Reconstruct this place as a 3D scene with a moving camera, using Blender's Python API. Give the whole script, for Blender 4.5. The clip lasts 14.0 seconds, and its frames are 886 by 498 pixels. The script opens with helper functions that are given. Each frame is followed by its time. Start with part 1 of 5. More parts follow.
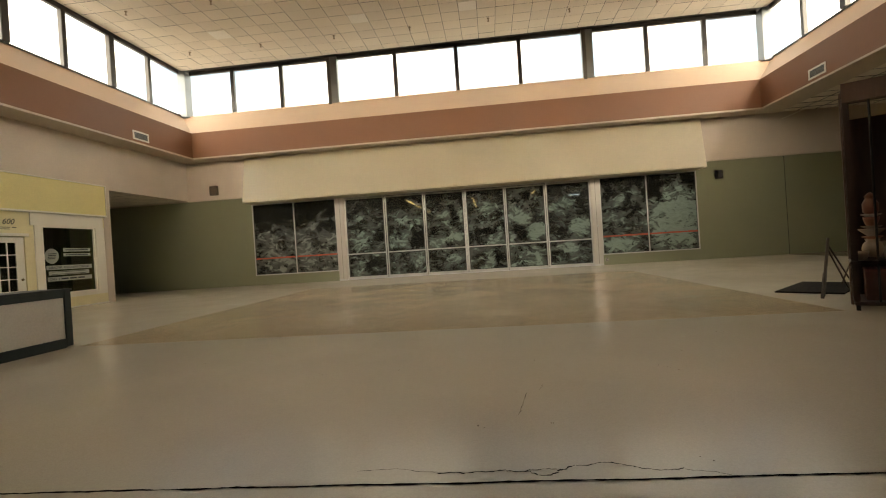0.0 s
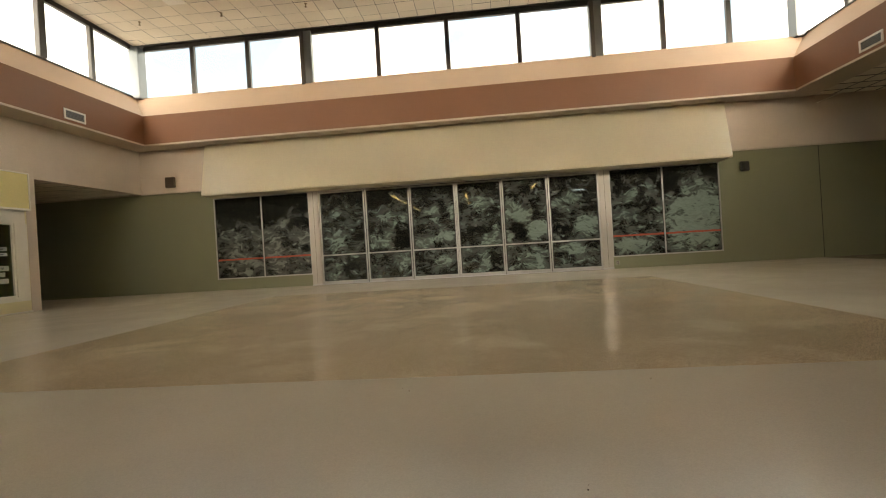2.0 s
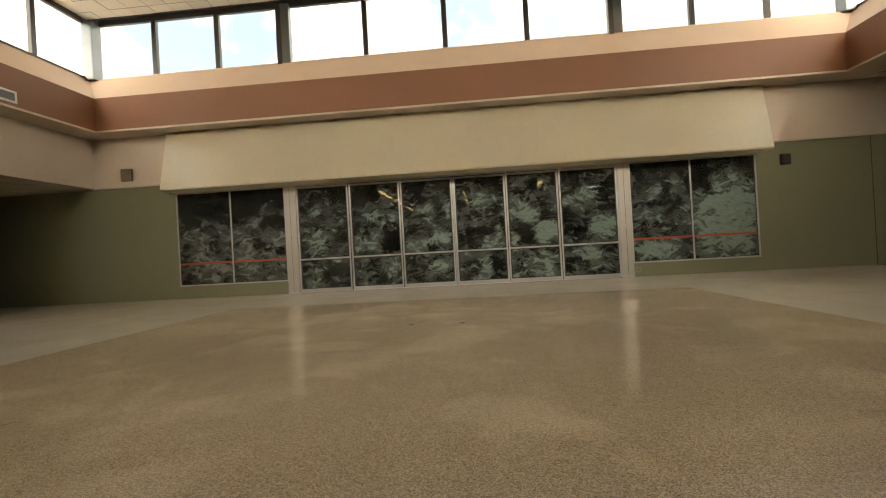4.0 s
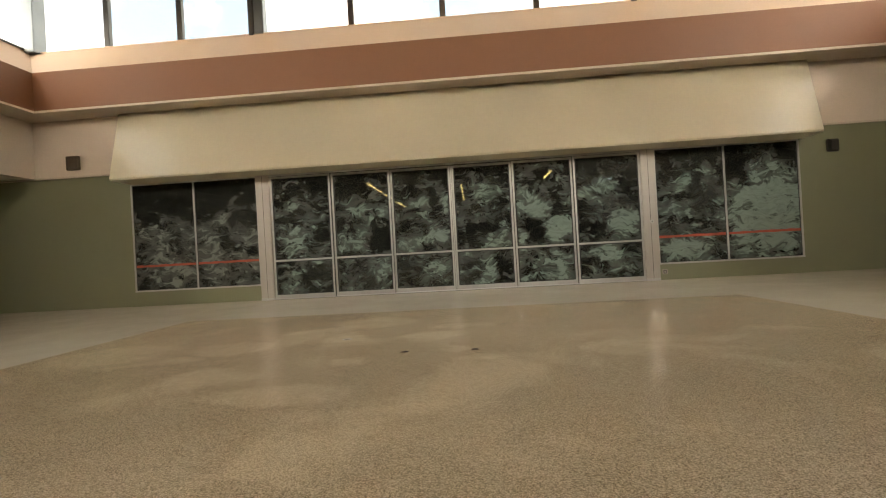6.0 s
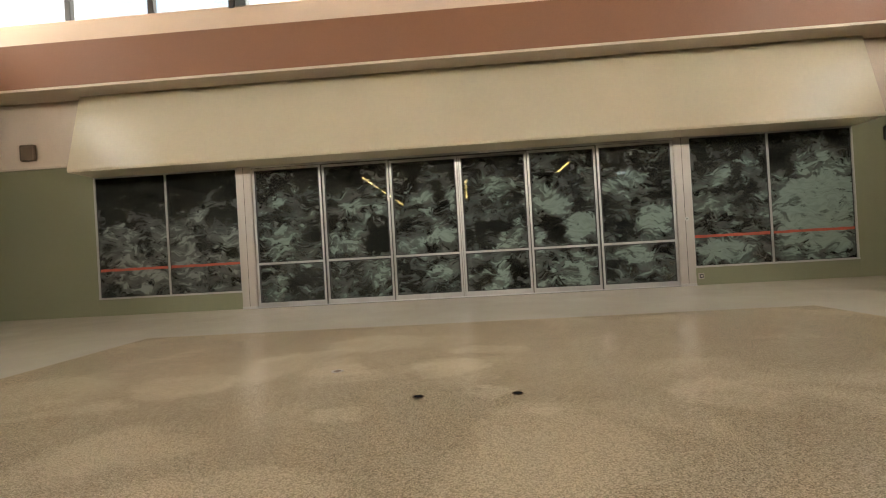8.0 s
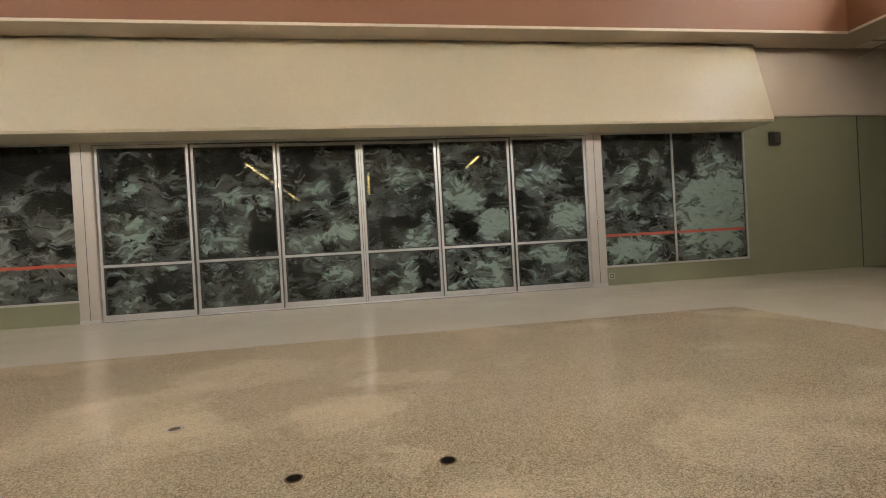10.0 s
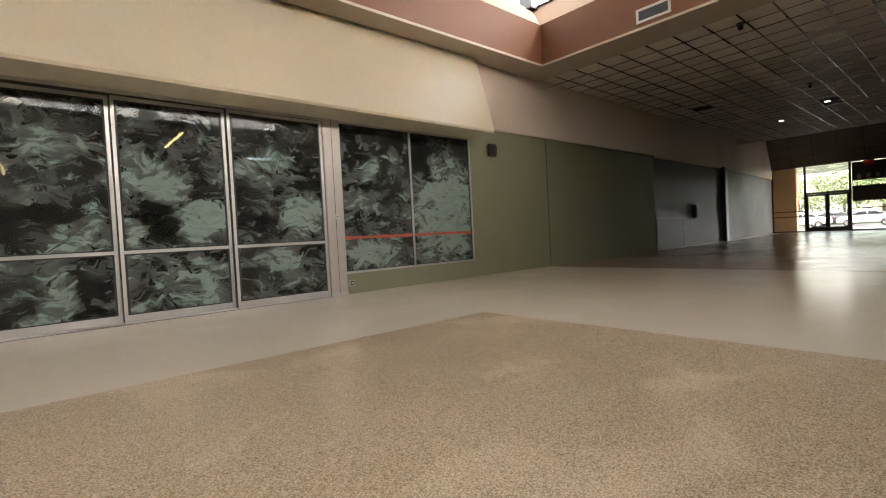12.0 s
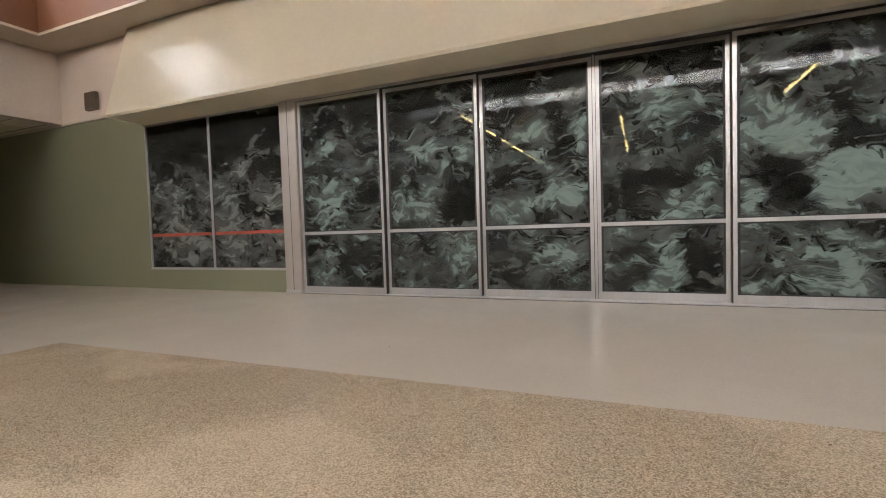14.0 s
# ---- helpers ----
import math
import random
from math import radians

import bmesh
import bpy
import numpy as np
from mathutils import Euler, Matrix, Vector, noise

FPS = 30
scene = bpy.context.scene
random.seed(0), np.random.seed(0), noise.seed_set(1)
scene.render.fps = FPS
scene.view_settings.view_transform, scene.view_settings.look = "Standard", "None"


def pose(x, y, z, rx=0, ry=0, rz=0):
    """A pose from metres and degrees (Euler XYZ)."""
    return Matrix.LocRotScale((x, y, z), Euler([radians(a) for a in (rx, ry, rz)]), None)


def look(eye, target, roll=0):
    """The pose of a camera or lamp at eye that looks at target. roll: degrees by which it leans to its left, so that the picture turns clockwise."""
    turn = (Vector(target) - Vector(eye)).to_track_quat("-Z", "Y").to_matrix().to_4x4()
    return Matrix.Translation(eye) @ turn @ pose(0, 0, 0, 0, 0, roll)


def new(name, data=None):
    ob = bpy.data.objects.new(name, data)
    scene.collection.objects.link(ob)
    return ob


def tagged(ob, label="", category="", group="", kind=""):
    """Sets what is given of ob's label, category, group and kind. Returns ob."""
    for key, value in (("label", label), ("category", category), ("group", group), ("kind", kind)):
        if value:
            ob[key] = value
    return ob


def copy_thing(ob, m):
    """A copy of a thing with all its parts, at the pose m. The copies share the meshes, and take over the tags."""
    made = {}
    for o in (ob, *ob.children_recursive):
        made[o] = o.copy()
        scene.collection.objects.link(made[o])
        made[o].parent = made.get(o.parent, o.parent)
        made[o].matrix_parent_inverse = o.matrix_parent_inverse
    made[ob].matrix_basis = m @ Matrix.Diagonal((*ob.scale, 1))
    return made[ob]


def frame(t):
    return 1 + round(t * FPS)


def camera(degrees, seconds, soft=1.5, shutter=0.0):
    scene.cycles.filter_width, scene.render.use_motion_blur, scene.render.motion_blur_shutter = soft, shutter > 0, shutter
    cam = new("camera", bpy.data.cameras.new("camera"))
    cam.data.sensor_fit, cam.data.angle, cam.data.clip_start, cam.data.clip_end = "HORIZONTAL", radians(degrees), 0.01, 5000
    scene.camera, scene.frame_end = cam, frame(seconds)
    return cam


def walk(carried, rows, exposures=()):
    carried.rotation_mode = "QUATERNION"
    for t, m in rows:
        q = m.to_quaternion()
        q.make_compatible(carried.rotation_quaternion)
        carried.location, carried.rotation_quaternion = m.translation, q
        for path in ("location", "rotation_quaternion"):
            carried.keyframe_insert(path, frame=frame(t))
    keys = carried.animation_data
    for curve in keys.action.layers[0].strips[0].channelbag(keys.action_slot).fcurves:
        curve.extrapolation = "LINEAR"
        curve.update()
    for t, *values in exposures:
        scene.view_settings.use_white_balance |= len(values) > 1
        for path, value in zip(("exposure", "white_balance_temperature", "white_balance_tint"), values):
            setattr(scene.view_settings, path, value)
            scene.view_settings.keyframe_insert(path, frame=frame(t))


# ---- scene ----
cam = camera(86.7, 14.0, soft=1.1)
PATH = [
    (0, (0.894, 0.163, 1.024), (0.688, 2.153, 1.019), -3.7),
    (0.5, (0.92, 0.727, 1.011), (0.727, 2.717, 1.007), -3.6),
    (1, (0.913, 1.286, 1.018), (0.724, 3.277, 1.014), -3.5),
    (1.5, (0.873, 1.83, 0.989), (0.692, 3.822, 0.984), -3.6),
    (2, (0.844, 2.351, 1.005), (0.667, 4.343, 1.002), -3.5),
    (2.5, (0.842, 2.883, 1.044), (0.651, 4.874, 1.042), -3.4),
    (3, (0.849, 3.411, 1.034), (0.658, 5.402, 1.035), -3.3),
    (3.5, (0.797, 3.874, 0.981), (0.623, 5.866, 0.988), -3.3),
    (4, (0.738, 4.367, 1.023), (0.573, 6.36, 1.032), -3.2),
    (6.5, (0.353, 6.52, 1.032), (0.23, 8.516, 1.038), -3.3),
    (7, (0.251, 6.848, 1.049), (0.131, 8.845, 1.059), -3.3),
    (9.5, (0.055, 8.48, 1.061), (0.089, 10.48, 1.064), -3.4),
    (10, (0.095, 8.726, 1.044), (0.399, 10.703, 1.029), -3.2),
    (10.5, (0.134, 9.108, 1.044), (0.783, 11.0, 1.026), -3.6),
    (11, (0.311, 9.425, 1.005), (1.283, 11.172, 0.964), -3.7),
    (11.5, (0.467, 9.785, 0.993), (1.661, 11.389, 0.949), -3.7),
    (12, (0.601, 10.197, 1.004), (1.917, 11.703, 0.947), -3.0),
    (12.5, (0.746, 10.546, 1.019), (1.821, 12.23, 0.935), -2.2),
    (13, (0.839, 10.935, 1.032), (1.498, 12.822, 0.942), -2.1),
    (13.5, (0.648, 11.335, 1.005), (0.709, 13.332, 0.915), -1.8),
    (14, (0.524, 11.641, 1.008), (-0.255, 13.481, 0.922), -1.8),
]

EXPOSURES = [(0.0, 3.16, 8000, 11), (2.0, 3.06, 7950, 11), (4.0, 2.93, 7900, 11), (6.5, 3.18, 7400, 12), (9.5, 3.32, 6950, 13.5), (12.0, 3.46, 6750, 17.5), (14.0, 3.50, 6350, 19.5)]
SUN_ELEVATION, SUN_ROTATION, SUN_ENERGY, SUN_ANGLE = 14, 177, 2.9, 44
SKY_STRENGTH, CLOUD, SKY_GLOW = 0.12, 12.0, (0.18, -0.62, 0.0)

def path_pose(t, eye, target, roll):
    return (t, look(eye, target, roll))


walk(cam, [path_pose(*row) for row in PATH], EXPOSURES)

# ---- world and light ----
world = bpy.data.worlds.new("overcast_sky")
scene.world = world
world.use_nodes = True
wn, wl = world.node_tree.nodes, world.node_tree.links
wn.clear()
sky = wn.new("ShaderNodeTexSky")
sky.sky_type = "NISHITA"
sky.sun_disc = False
sky.sun_elevation = radians(SUN_ELEVATION)
sky.sun_rotation = radians(SUN_ROTATION)
wcoord = wn.new("ShaderNodeTexCoord")
wnoise = wn.new("ShaderNodeTexNoise")
wnoise.inputs["Scale"].default_value = 6.0
wnoise.inputs["Detail"].default_value = 7
wramp = wn.new("ShaderNodeValToRGB")
wramp.color_ramp.elements[0].position = 0.42
wramp.color_ramp.elements[0].color = (0.07, 0.07, 0.07, 1)
wramp.color_ramp.elements[1].position = 0.56
wmix = wn.new("ShaderNodeMix")
wmix.data_type = "RGBA"
wmix.inputs["B"].default_value = (CLOUD, CLOUD * 0.965, CLOUD * 0.91, 1)
wback = wn.new("ShaderNodeBackground")
wback.inputs["Strength"].default_value = SKY_STRENGTH
wout = wn.new("ShaderNodeOutputWorld")
wl.new(wcoord.outputs["Generated"], wnoise.inputs["Vector"])
wl.new(wnoise.outputs["Fac"], wramp.inputs["Fac"])
wl.new(wramp.outputs["Color"], wmix.inputs["Factor"])
wl.new(sky.outputs["Color"], wmix.inputs["A"])
# the cloud cover is brighter towards the hidden sun
wdot = wn.new("ShaderNodeVectorMath")
wdot.operation = "DOT_PRODUCT"
wdot.inputs[1].default_value = SKY_GLOW
wadd = wn.new("ShaderNodeMath")
wadd.inputs[1].default_value = 1.0
wglow = wn.new("ShaderNodeVectorMath")
wglow.operation = "SCALE"
wl.new(wcoord.outputs["Generated"], wdot.inputs[0])
wl.new(wdot.outputs["Value"], wadd.inputs[0])
wl.new(wmix.outputs["Result"], wglow.inputs[0])
wl.new(wadd.outputs[0], wglow.inputs["Scale"])
wl.new(wglow.outputs[0], wback.inputs["Color"])
wl.new(wback.outputs["Background"], wout.inputs["Surface"])

sun = new("sun", bpy.data.lights.new("sun", "SUN"))
sun.data.energy, sun.data.angle, sun.data.color = SUN_ENERGY, radians(SUN_ANGLE), (1.0, 0.95, 0.88)
sun.matrix_world = pose(0, 0, 40, 90 - SUN_ELEVATION, 0, 180 - SUN_ROTATION)


# ---- materials ----
def nodes_of(name):
    m = bpy.data.materials.new(name)
    m.use_nodes = True
    nt = m.node_tree
    nt.nodes.clear()
    return m, nt.nodes, nt.links


def surface(name, col, rough=0.6, metal=0.0, grain=(40, 0.06), stain=(0.7, 0.08), bump=(60, 0.15),
            rough_var=0.08, spec=0.5, coat=0.0, stretch=(1, 1, 1), island=0.0, per_object=0.0):
    """A painted, stone, wood or metal surface: grain and stains at two scales, fine relief."""
    m, n, l = nodes_of(name)
    co = n.new("ShaderNodeNewGeometry")
    mp = n.new("ShaderNodeMapping")
    mp.inputs["Scale"].default_value = stretch
    l.new(co.outputs["Position"], mp.inputs["Vector"])

    def noise_at(scale, detail):
        t = n.new("ShaderNodeTexNoise")
        t.inputs["Scale"].default_value, t.inputs["Detail"].default_value = scale, detail
        l.new(mp.outputs["Vector"], t.inputs["Vector"])
        return t.outputs["Fac"]

    def maths(op, a, b):
        t = n.new("ShaderNodeMath")
        t.operation = op
        for i, v in enumerate((a, b)):
            if isinstance(v, (int, float)):
                t.inputs[i].default_value = v
            else:
                l.new(v, t.inputs[i])
        return t.outputs[0]

    g, s = noise_at(grain[0], 3), noise_at(stain[0], 5)
    amount = maths("ADD", maths("MULTIPLY", maths("SUBTRACT", g, 0.5), 4 * grain[1]), maths("MULTIPLY", maths("SUBTRACT", s, 0.5), 4 * stain[1]))
    if island:
        amount = maths("ADD", amount, maths("MULTIPLY", maths("SUBTRACT", co.outputs["Random Per Island"], 0.5), 2 * island))
    if per_object:
        info = n.new("ShaderNodeObjectInfo")
        amount = maths("ADD", amount, maths("MULTIPLY", maths("SUBTRACT", info.outputs["Random"], 0.5), 2 * per_object))
    scale = n.new("ShaderNodeVectorMath")
    scale.operation = "SCALE"
    scale.inputs[0].default_value = col
    l.new(maths("ADD", amount, 1.0), scale.inputs["Scale"])
    p = n.new("ShaderNodeBsdfPrincipled")
    l.new(scale.outputs[0], p.inputs["Base Color"])
    l.new(maths("ADD", maths("MULTIPLY", maths("SUBTRACT", s, 0.5), 4 * rough_var), rough), p.inputs["Roughness"])
    p.inputs["Metallic"].default_value = metal
    p.inputs["Specular IOR Level"].default_value = spec
    p.inputs["Coat Weight"].default_value = coat
    if bump[1]:
        b = n.new("ShaderNodeBump")
        b.inputs["Strength"].default_value, b.inputs["Distance"].default_value = bump[1], 0.004
        l.new(noise_at(bump[0], 3), b.inputs["Height"])
        l.new(b.outputs[0], p.inputs["Normal"])
    o = n.new("ShaderNodeOutputMaterial")
    l.new(p.outputs[0], o.inputs["Surface"])
    return m


def glowing(name, col, strength):
    m, n, l = nodes_of(name)
    e = n.new("ShaderNodeEmission")
    e.inputs["Color"].default_value, e.inputs["Strength"].default_value = (*col, 1), strength
    o = n.new("ShaderNodeOutputMaterial")
    l.new(e.outputs[0], o.inputs["Surface"])
    return m


def gloss_factor(n, l, gloss):
    """Schlick's gloss of a glass face, the same from both sides."""
    lw = n.new("ShaderNodeLayerWeight")
    lw.inputs["Blend"].default_value = 0.5
    po = n.new("ShaderNodeMath")
    po.operation = "POWER"
    po.inputs[1].default_value = 5.0
    ma = n.new("ShaderNodeMath")
    ma.operation = "MULTIPLY_ADD"
    ma.inputs[1].default_value, ma.inputs[2].default_value = 0.9 * gloss, 0.04 * gloss
    l.new(lw.outputs["Facing"], po.inputs[0])
    l.new(po.outputs[0], ma.inputs[0])
    return ma.outputs[0]


def clear_glass(name, tint=(0.95, 0.97, 0.96), gloss=1.0):
    m, n, l = nodes_of(name)
    tr = n.new("ShaderNodeBsdfTransparent")
    tr.inputs["Color"].default_value = (*tint, 1)
    gl = n.new("ShaderNodeBsdfGlossy")
    gl.inputs["Roughness"].default_value = 0.02
    mx = n.new("ShaderNodeMixShader")
    o = n.new("ShaderNodeOutputMaterial")
    l.new(gloss_factor(n, l, gloss), mx.inputs[0])
    l.new(tr.outputs[0], mx.inputs[1])
    l.new(gl.outputs[0], mx.inputs[2])
    l.new(mx.outputs[0], o.inputs["Surface"])
    return m


def smeared_glass(name, patches, colour=(0.33, 0.425, 0.375), bias=0.0, haze_most=0.44):
    """Window glass wiped over with thin whitewash in curling strokes; dark shop behind.
    patches: x, z, half width, half height, how much thicker (+) or barer (-) the coat is there."""
    m, n, l = nodes_of(name)
    geo = n.new("ShaderNodeNewGeometry")
    flat = n.new("ShaderNodeVectorMath")
    flat.operation = "MULTIPLY"
    flat.inputs[1].default_value = (1, 0, 1)
    l.new(geo.outputs["Position"], flat.inputs[0])
    place = flat.outputs[0]

    def noise_at(scale, detail, distort, vec, rough=0.55):
        t = n.new("ShaderNodeTexNoise")
        t.inputs["Scale"].default_value, t.inputs["Detail"].default_value = scale, detail
        t.inputs["Distortion"].default_value, t.inputs["Roughness"].default_value = distort, rough
        l.new(vec, t.inputs["Vector"])
        return t

    def maths(op, a, b, clamp=False):
        t = n.new("ShaderNodeMath")
        t.operation, t.use_clamp = op, clamp
        for i, v in enumerate((a, b)):
            if isinstance(v, (int, float)):
                t.inputs[i].default_value = v
            else:
                l.new(v, t.inputs[i])
        return t.outputs[0]

    def level(v, lo, hi, a=0.0, b=1.0):
        t = n.new("ShaderNodeMapRange")
        t.interpolation_type = "SMOOTHSTEP"
        for key, value in zip(("From Min", "From Max", "To Min", "To Max"), (lo, hi, a, b)):
            t.inputs[key].default_value = value
        l.new(v, t.inputs["Value"])
        return t.outputs[0]

    def stretched(vec, scale, turn=0.0):
        t = n.new("ShaderNodeMapping")
        t.inputs["Scale"].default_value = scale
        t.inputs["Rotation"].default_value = (0, radians(turn), 0)
        l.new(vec, t.inputs["Vector"])
        return t.outputs[0]

    def warped(vec, scale, amount):
        c = n.new("ShaderNodeVectorMath")
        c.operation = "SUBTRACT"
        c.inputs[1].default_value = (0.5, 0.5, 0.5)
        l.new(noise_at(scale, 2, 0, vec).outputs["Color"], c.inputs[0])
        t = n.new("ShaderNodeVectorMath")
        t.operation = "MULTIPLY_ADD"
        t.inputs[1].default_value = (amount, 0, amount)
        l.new(c.outputs[0], t.inputs[0])
        l.new(vec, t.inputs[2])
        return t.outputs[0]

    # bend the coordinates twice, so that the strokes curl like wiping by hand
    broad = warped(place, 1.5, 0.55)
    curl = warped(broad, 4.5, 0.22)
    sep = n.new("ShaderNodeSeparateXYZ")
    l.new(place, sep.inputs[0])
    coat = maths("ADD", level(sep.outputs["Z"], 2.3, 3.05, 0.0, -0.07), bias)
    for px, pz, rx, rz, more in patches:
        t = n.new("ShaderNodeVectorMath")
        t.operation = "MULTIPLY_ADD"
        t.inputs[1].default_value, t.inputs[2].default_value = (1 / rx, 0, 1 / rz), (-px / rx, 0, -pz / rz)
        l.new(warped(place, 3.2, 0.40), t.inputs[0])
        d = n.new("ShaderNodeVectorMath")
        d.operation = "LENGTH"
        l.new(t.outputs[0], d.inputs[0])
        coat = maths("ADD", coat, level(d.outputs["Value"], 0.35, 1.5, 0.72 * more, 0.0))
    cloud = noise_at(2.1, 5, 0.3, stretched(broad, (1.0, 1.0, 1.5), 10), 0.55).outputs["Fac"]
    stroke = noise_at(4.6, 6, 0.5, stretched(curl, (0.66, 1.0, 1.35), 18), 0.58).outputs["Fac"]
    bristle = noise_at(13.0, 3, 0.8, stretched(curl, (0.35, 1.0, 1.5), 18), 0.6).outputs["Fac"]
    finger = noise_at(6.5, 4, 0.9, stretched(curl, (0.7, 1.0, 1.6), -24), 0.5).outputs["Fac"]
    soft = level(maths("ADD", cloud, coat), 0.31, 0.68, 0.075, haze_most)
    body_mix = maths("ADD", maths("MULTIPLY", stroke, 0.72), maths("MULTIPLY", cloud, 0.28))
    ridges = level(maths("ADD", maths("ADD", body_mix, coat), maths("MULTIPLY", maths("SUBTRACT", bristle, 0.5), 0.17)), 0.52, 0.65, 0.0, 0.82)
    wisps = level(maths("ADD", maths("ADD", finger, maths("MULTIPLY", coat, 0.5)), maths("MULTIPLY", maths("SUBTRACT", bristle, 0.5), 0.16)), 0.50, 0.70, 0.0, 0.58)
    bare = level(maths("SUBTRACT", noise_at(5.2, 3, 1.4, stretched(curl, (0.7, 1.0, 1.7), 8), 0.55).outputs["Fac"], maths("MULTIPLY", coat, 0.3)), 0.575, 0.65, 1.0, 0.16)
    cover = maths("MAXIMUM", maths("MAXIMUM", soft, ridges), wisps)
    cover = maths("MULTIPLY", maths("MULTIPLY", cover, bare), level(bristle, 0.30, 0.62, 0.78, 1.0))
    tr = n.new("ShaderNodeBsdfTransparent")
    tr.inputs["Color"].default_value = (0.26, 0.27, 0.25, 1)
    tone = n.new("ShaderNodeMix")
    tone.data_type = "RGBA"
    tone.inputs["A"].default_value, tone.inputs["B"].default_value = (0.27, 0.285, 0.262, 1), (*colour, 1)
    l.new(level(maths("ADD", body_mix, coat), 0.46, 0.64), tone.inputs["Factor"])
    di = n.new("ShaderNodeBsdfDiffuse")
    l.new(tone.outputs["Result"], di.inputs["Color"])
    tl = n.new("ShaderNodeBsdfTranslucent")
    l.new(tone.outputs["Result"], tl.inputs["Color"])
    paint = n.new("ShaderNodeMixShader")
    paint.inputs[0].default_value = 0.3
    l.new(di.outputs[0], paint.inputs[1])
    l.new(tl.outputs[0], paint.inputs[2])
    body = n.new("ShaderNodeMixShader")
    l.new(cover, body.inputs[0])
    l.new(tr.outputs[0], body.inputs[1])
    l.new(paint.outputs[0], body.inputs[2])
    gl = n.new("ShaderNodeBsdfGlossy")
    gl.inputs["Roughness"].default_value = 0.0
    mx = n.new("ShaderNodeMixShader")
    l.new(gloss_factor(n, l, 0.11), mx.inputs[0])
    l.new(body.outputs[0], mx.inputs[1])
    l.new(gl.outputs[0], mx.inputs[2])
    o = n.new("ShaderNodeOutputMaterial")
    l.new(mx.outputs[0], o.inputs["Surface"])
    return m


def terrazzo(name, dark, light, chip, contrast, rough, patch_scale, patch, rough_var, bump, spec=0.5, wear=0.0, mended=()):
    """Ground stone floor: chips of stone in a binder, with worn and polished patches.
    mended: x, y and half sizes of paler ground-down patches."""
    m, n, l = nodes_of(name)
    geo = n.new("ShaderNodeNewGeometry")

    def maths(op, a, b, clamp=False):
        t = n.new("ShaderNodeMath")
        t.operation, t.use_clamp = op, clamp
        for i, v in enumerate((a, b)):
            if isinstance(v, (int, float)):
                t.inputs[i].default_value = v
            else:
                l.new(v, t.inputs[i])
        return t.outputs[0]

    vo = n.new("ShaderNodeTexVoronoi")
    vo.inputs["Scale"].default_value = chip
    l.new(geo.outputs["Position"], vo.inputs["Vector"])
    sp = n.new("ShaderNodeSeparateColor")
    l.new(vo.outputs["Color"], sp.inputs[0])
    ns = []
    for scale, detail in ((patch_scale, 4), (patch_scale * 4.3, 5), (chip * 2.2, 2)):
        t = n.new("ShaderNodeTexNoise")
        t.inputs["Scale"].default_value, t.inputs["Detail"].default_value = scale, detail
        t.inputs["Distortion"].default_value = 0.6
        l.new(geo.outputs["Position"], t.inputs["Vector"])
        ns.append(t.outputs["Fac"])
    fac = maths("ADD", maths("MULTIPLY", maths("SUBTRACT", sp.outputs[0], 0.5), contrast), maths("MULTIPLY", maths("SUBTRACT", ns[2], 0.5), contrast))
    fac = maths("ADD", maths("ADD", fac, 0.5), maths("MULTIPLY", maths("SUBTRACT", ns[0], 0.5), patch * 3))
    fac = maths("ADD", fac, maths("MULTIPLY", maths("SUBTRACT", ns[1], 0.5), patch), True)
    worn = n.new("ShaderNodeTexNoise")
    worn.inputs["Scale"].default_value, worn.inputs["Detail"].default_value, worn.inputs["Distortion"].default_value = 0.8, 5, 0.5
    l.new(geo.outputs["Position"], worn.inputs["Vector"])
    edge = n.new("ShaderNodeMapRange")
    edge.interpolation_type = "SMOOTHSTEP"
    edge.inputs["From Min"].default_value, edge.inputs["From Max"].default_value = 0.50, 0.65
    edge.inputs["To Max"].default_value = wear
    l.new(worn.outputs["Fac"], edge.inputs["Value"])
    fac = maths("ADD", fac, edge.outputs[0], True)
    if mended:
        wob = n.new("ShaderNodeTexNoise")
        wob.inputs["Scale"].default_value, wob.inputs["Detail"].default_value = 3.0, 4
        l.new(geo.outputs["Position"], wob.inputs["Vector"])
        bent = n.new("ShaderNodeVectorMath")
        bent.operation = "MULTIPLY_ADD"
        bent.inputs[1].default_value = (0.5, 0.5, 0)
        l.new(wob.outputs["Color"], bent.inputs[0])
        l.new(geo.outputs["Position"], bent.inputs[2])
        pale = 0.0
        for px, py, rx, ry in mended:
            t = n.new("ShaderNodeVectorMath")
            t.operation = "MULTIPLY_ADD"
            t.inputs[1].default_value, t.inputs[2].default_value = (1 / rx, 1 / ry, 0), (-(px + 0.25) / rx, -(py + 0.25) / ry, 0)
            l.new(bent.outputs[0], t.inputs[0])
            d = n.new("ShaderNodeVectorMath")
            d.operation = "LENGTH"
            l.new(t.outputs[0], d.inputs[0])
            q = n.new("ShaderNodeMapRange")
            q.interpolation_type = "SMOOTHSTEP"
            for key, value in zip(("From Min", "From Max", "To Min", "To Max"), (0.75, 1.15, 0.17, 0.0)):
                q.inputs[key].default_value = value
            l.new(d.outputs["Value"], q.inputs["Value"])
            pale = maths("MAXIMUM", q.outputs[0], pale)
        fac = maths("ADD", fac, pale, True)
    mix = n.new("ShaderNodeMix")
    mix.data_type = "RGBA"
    mix.inputs["A"].default_value, mix.inputs["B"].default_value = (*dark, 1), (*light, 1)
    l.new(fac, mix.inputs["Factor"])
    p = n.new("ShaderNodeBsdfPrincipled")
    l.new(mix.outputs["Result"], p.inputs["Base Color"])
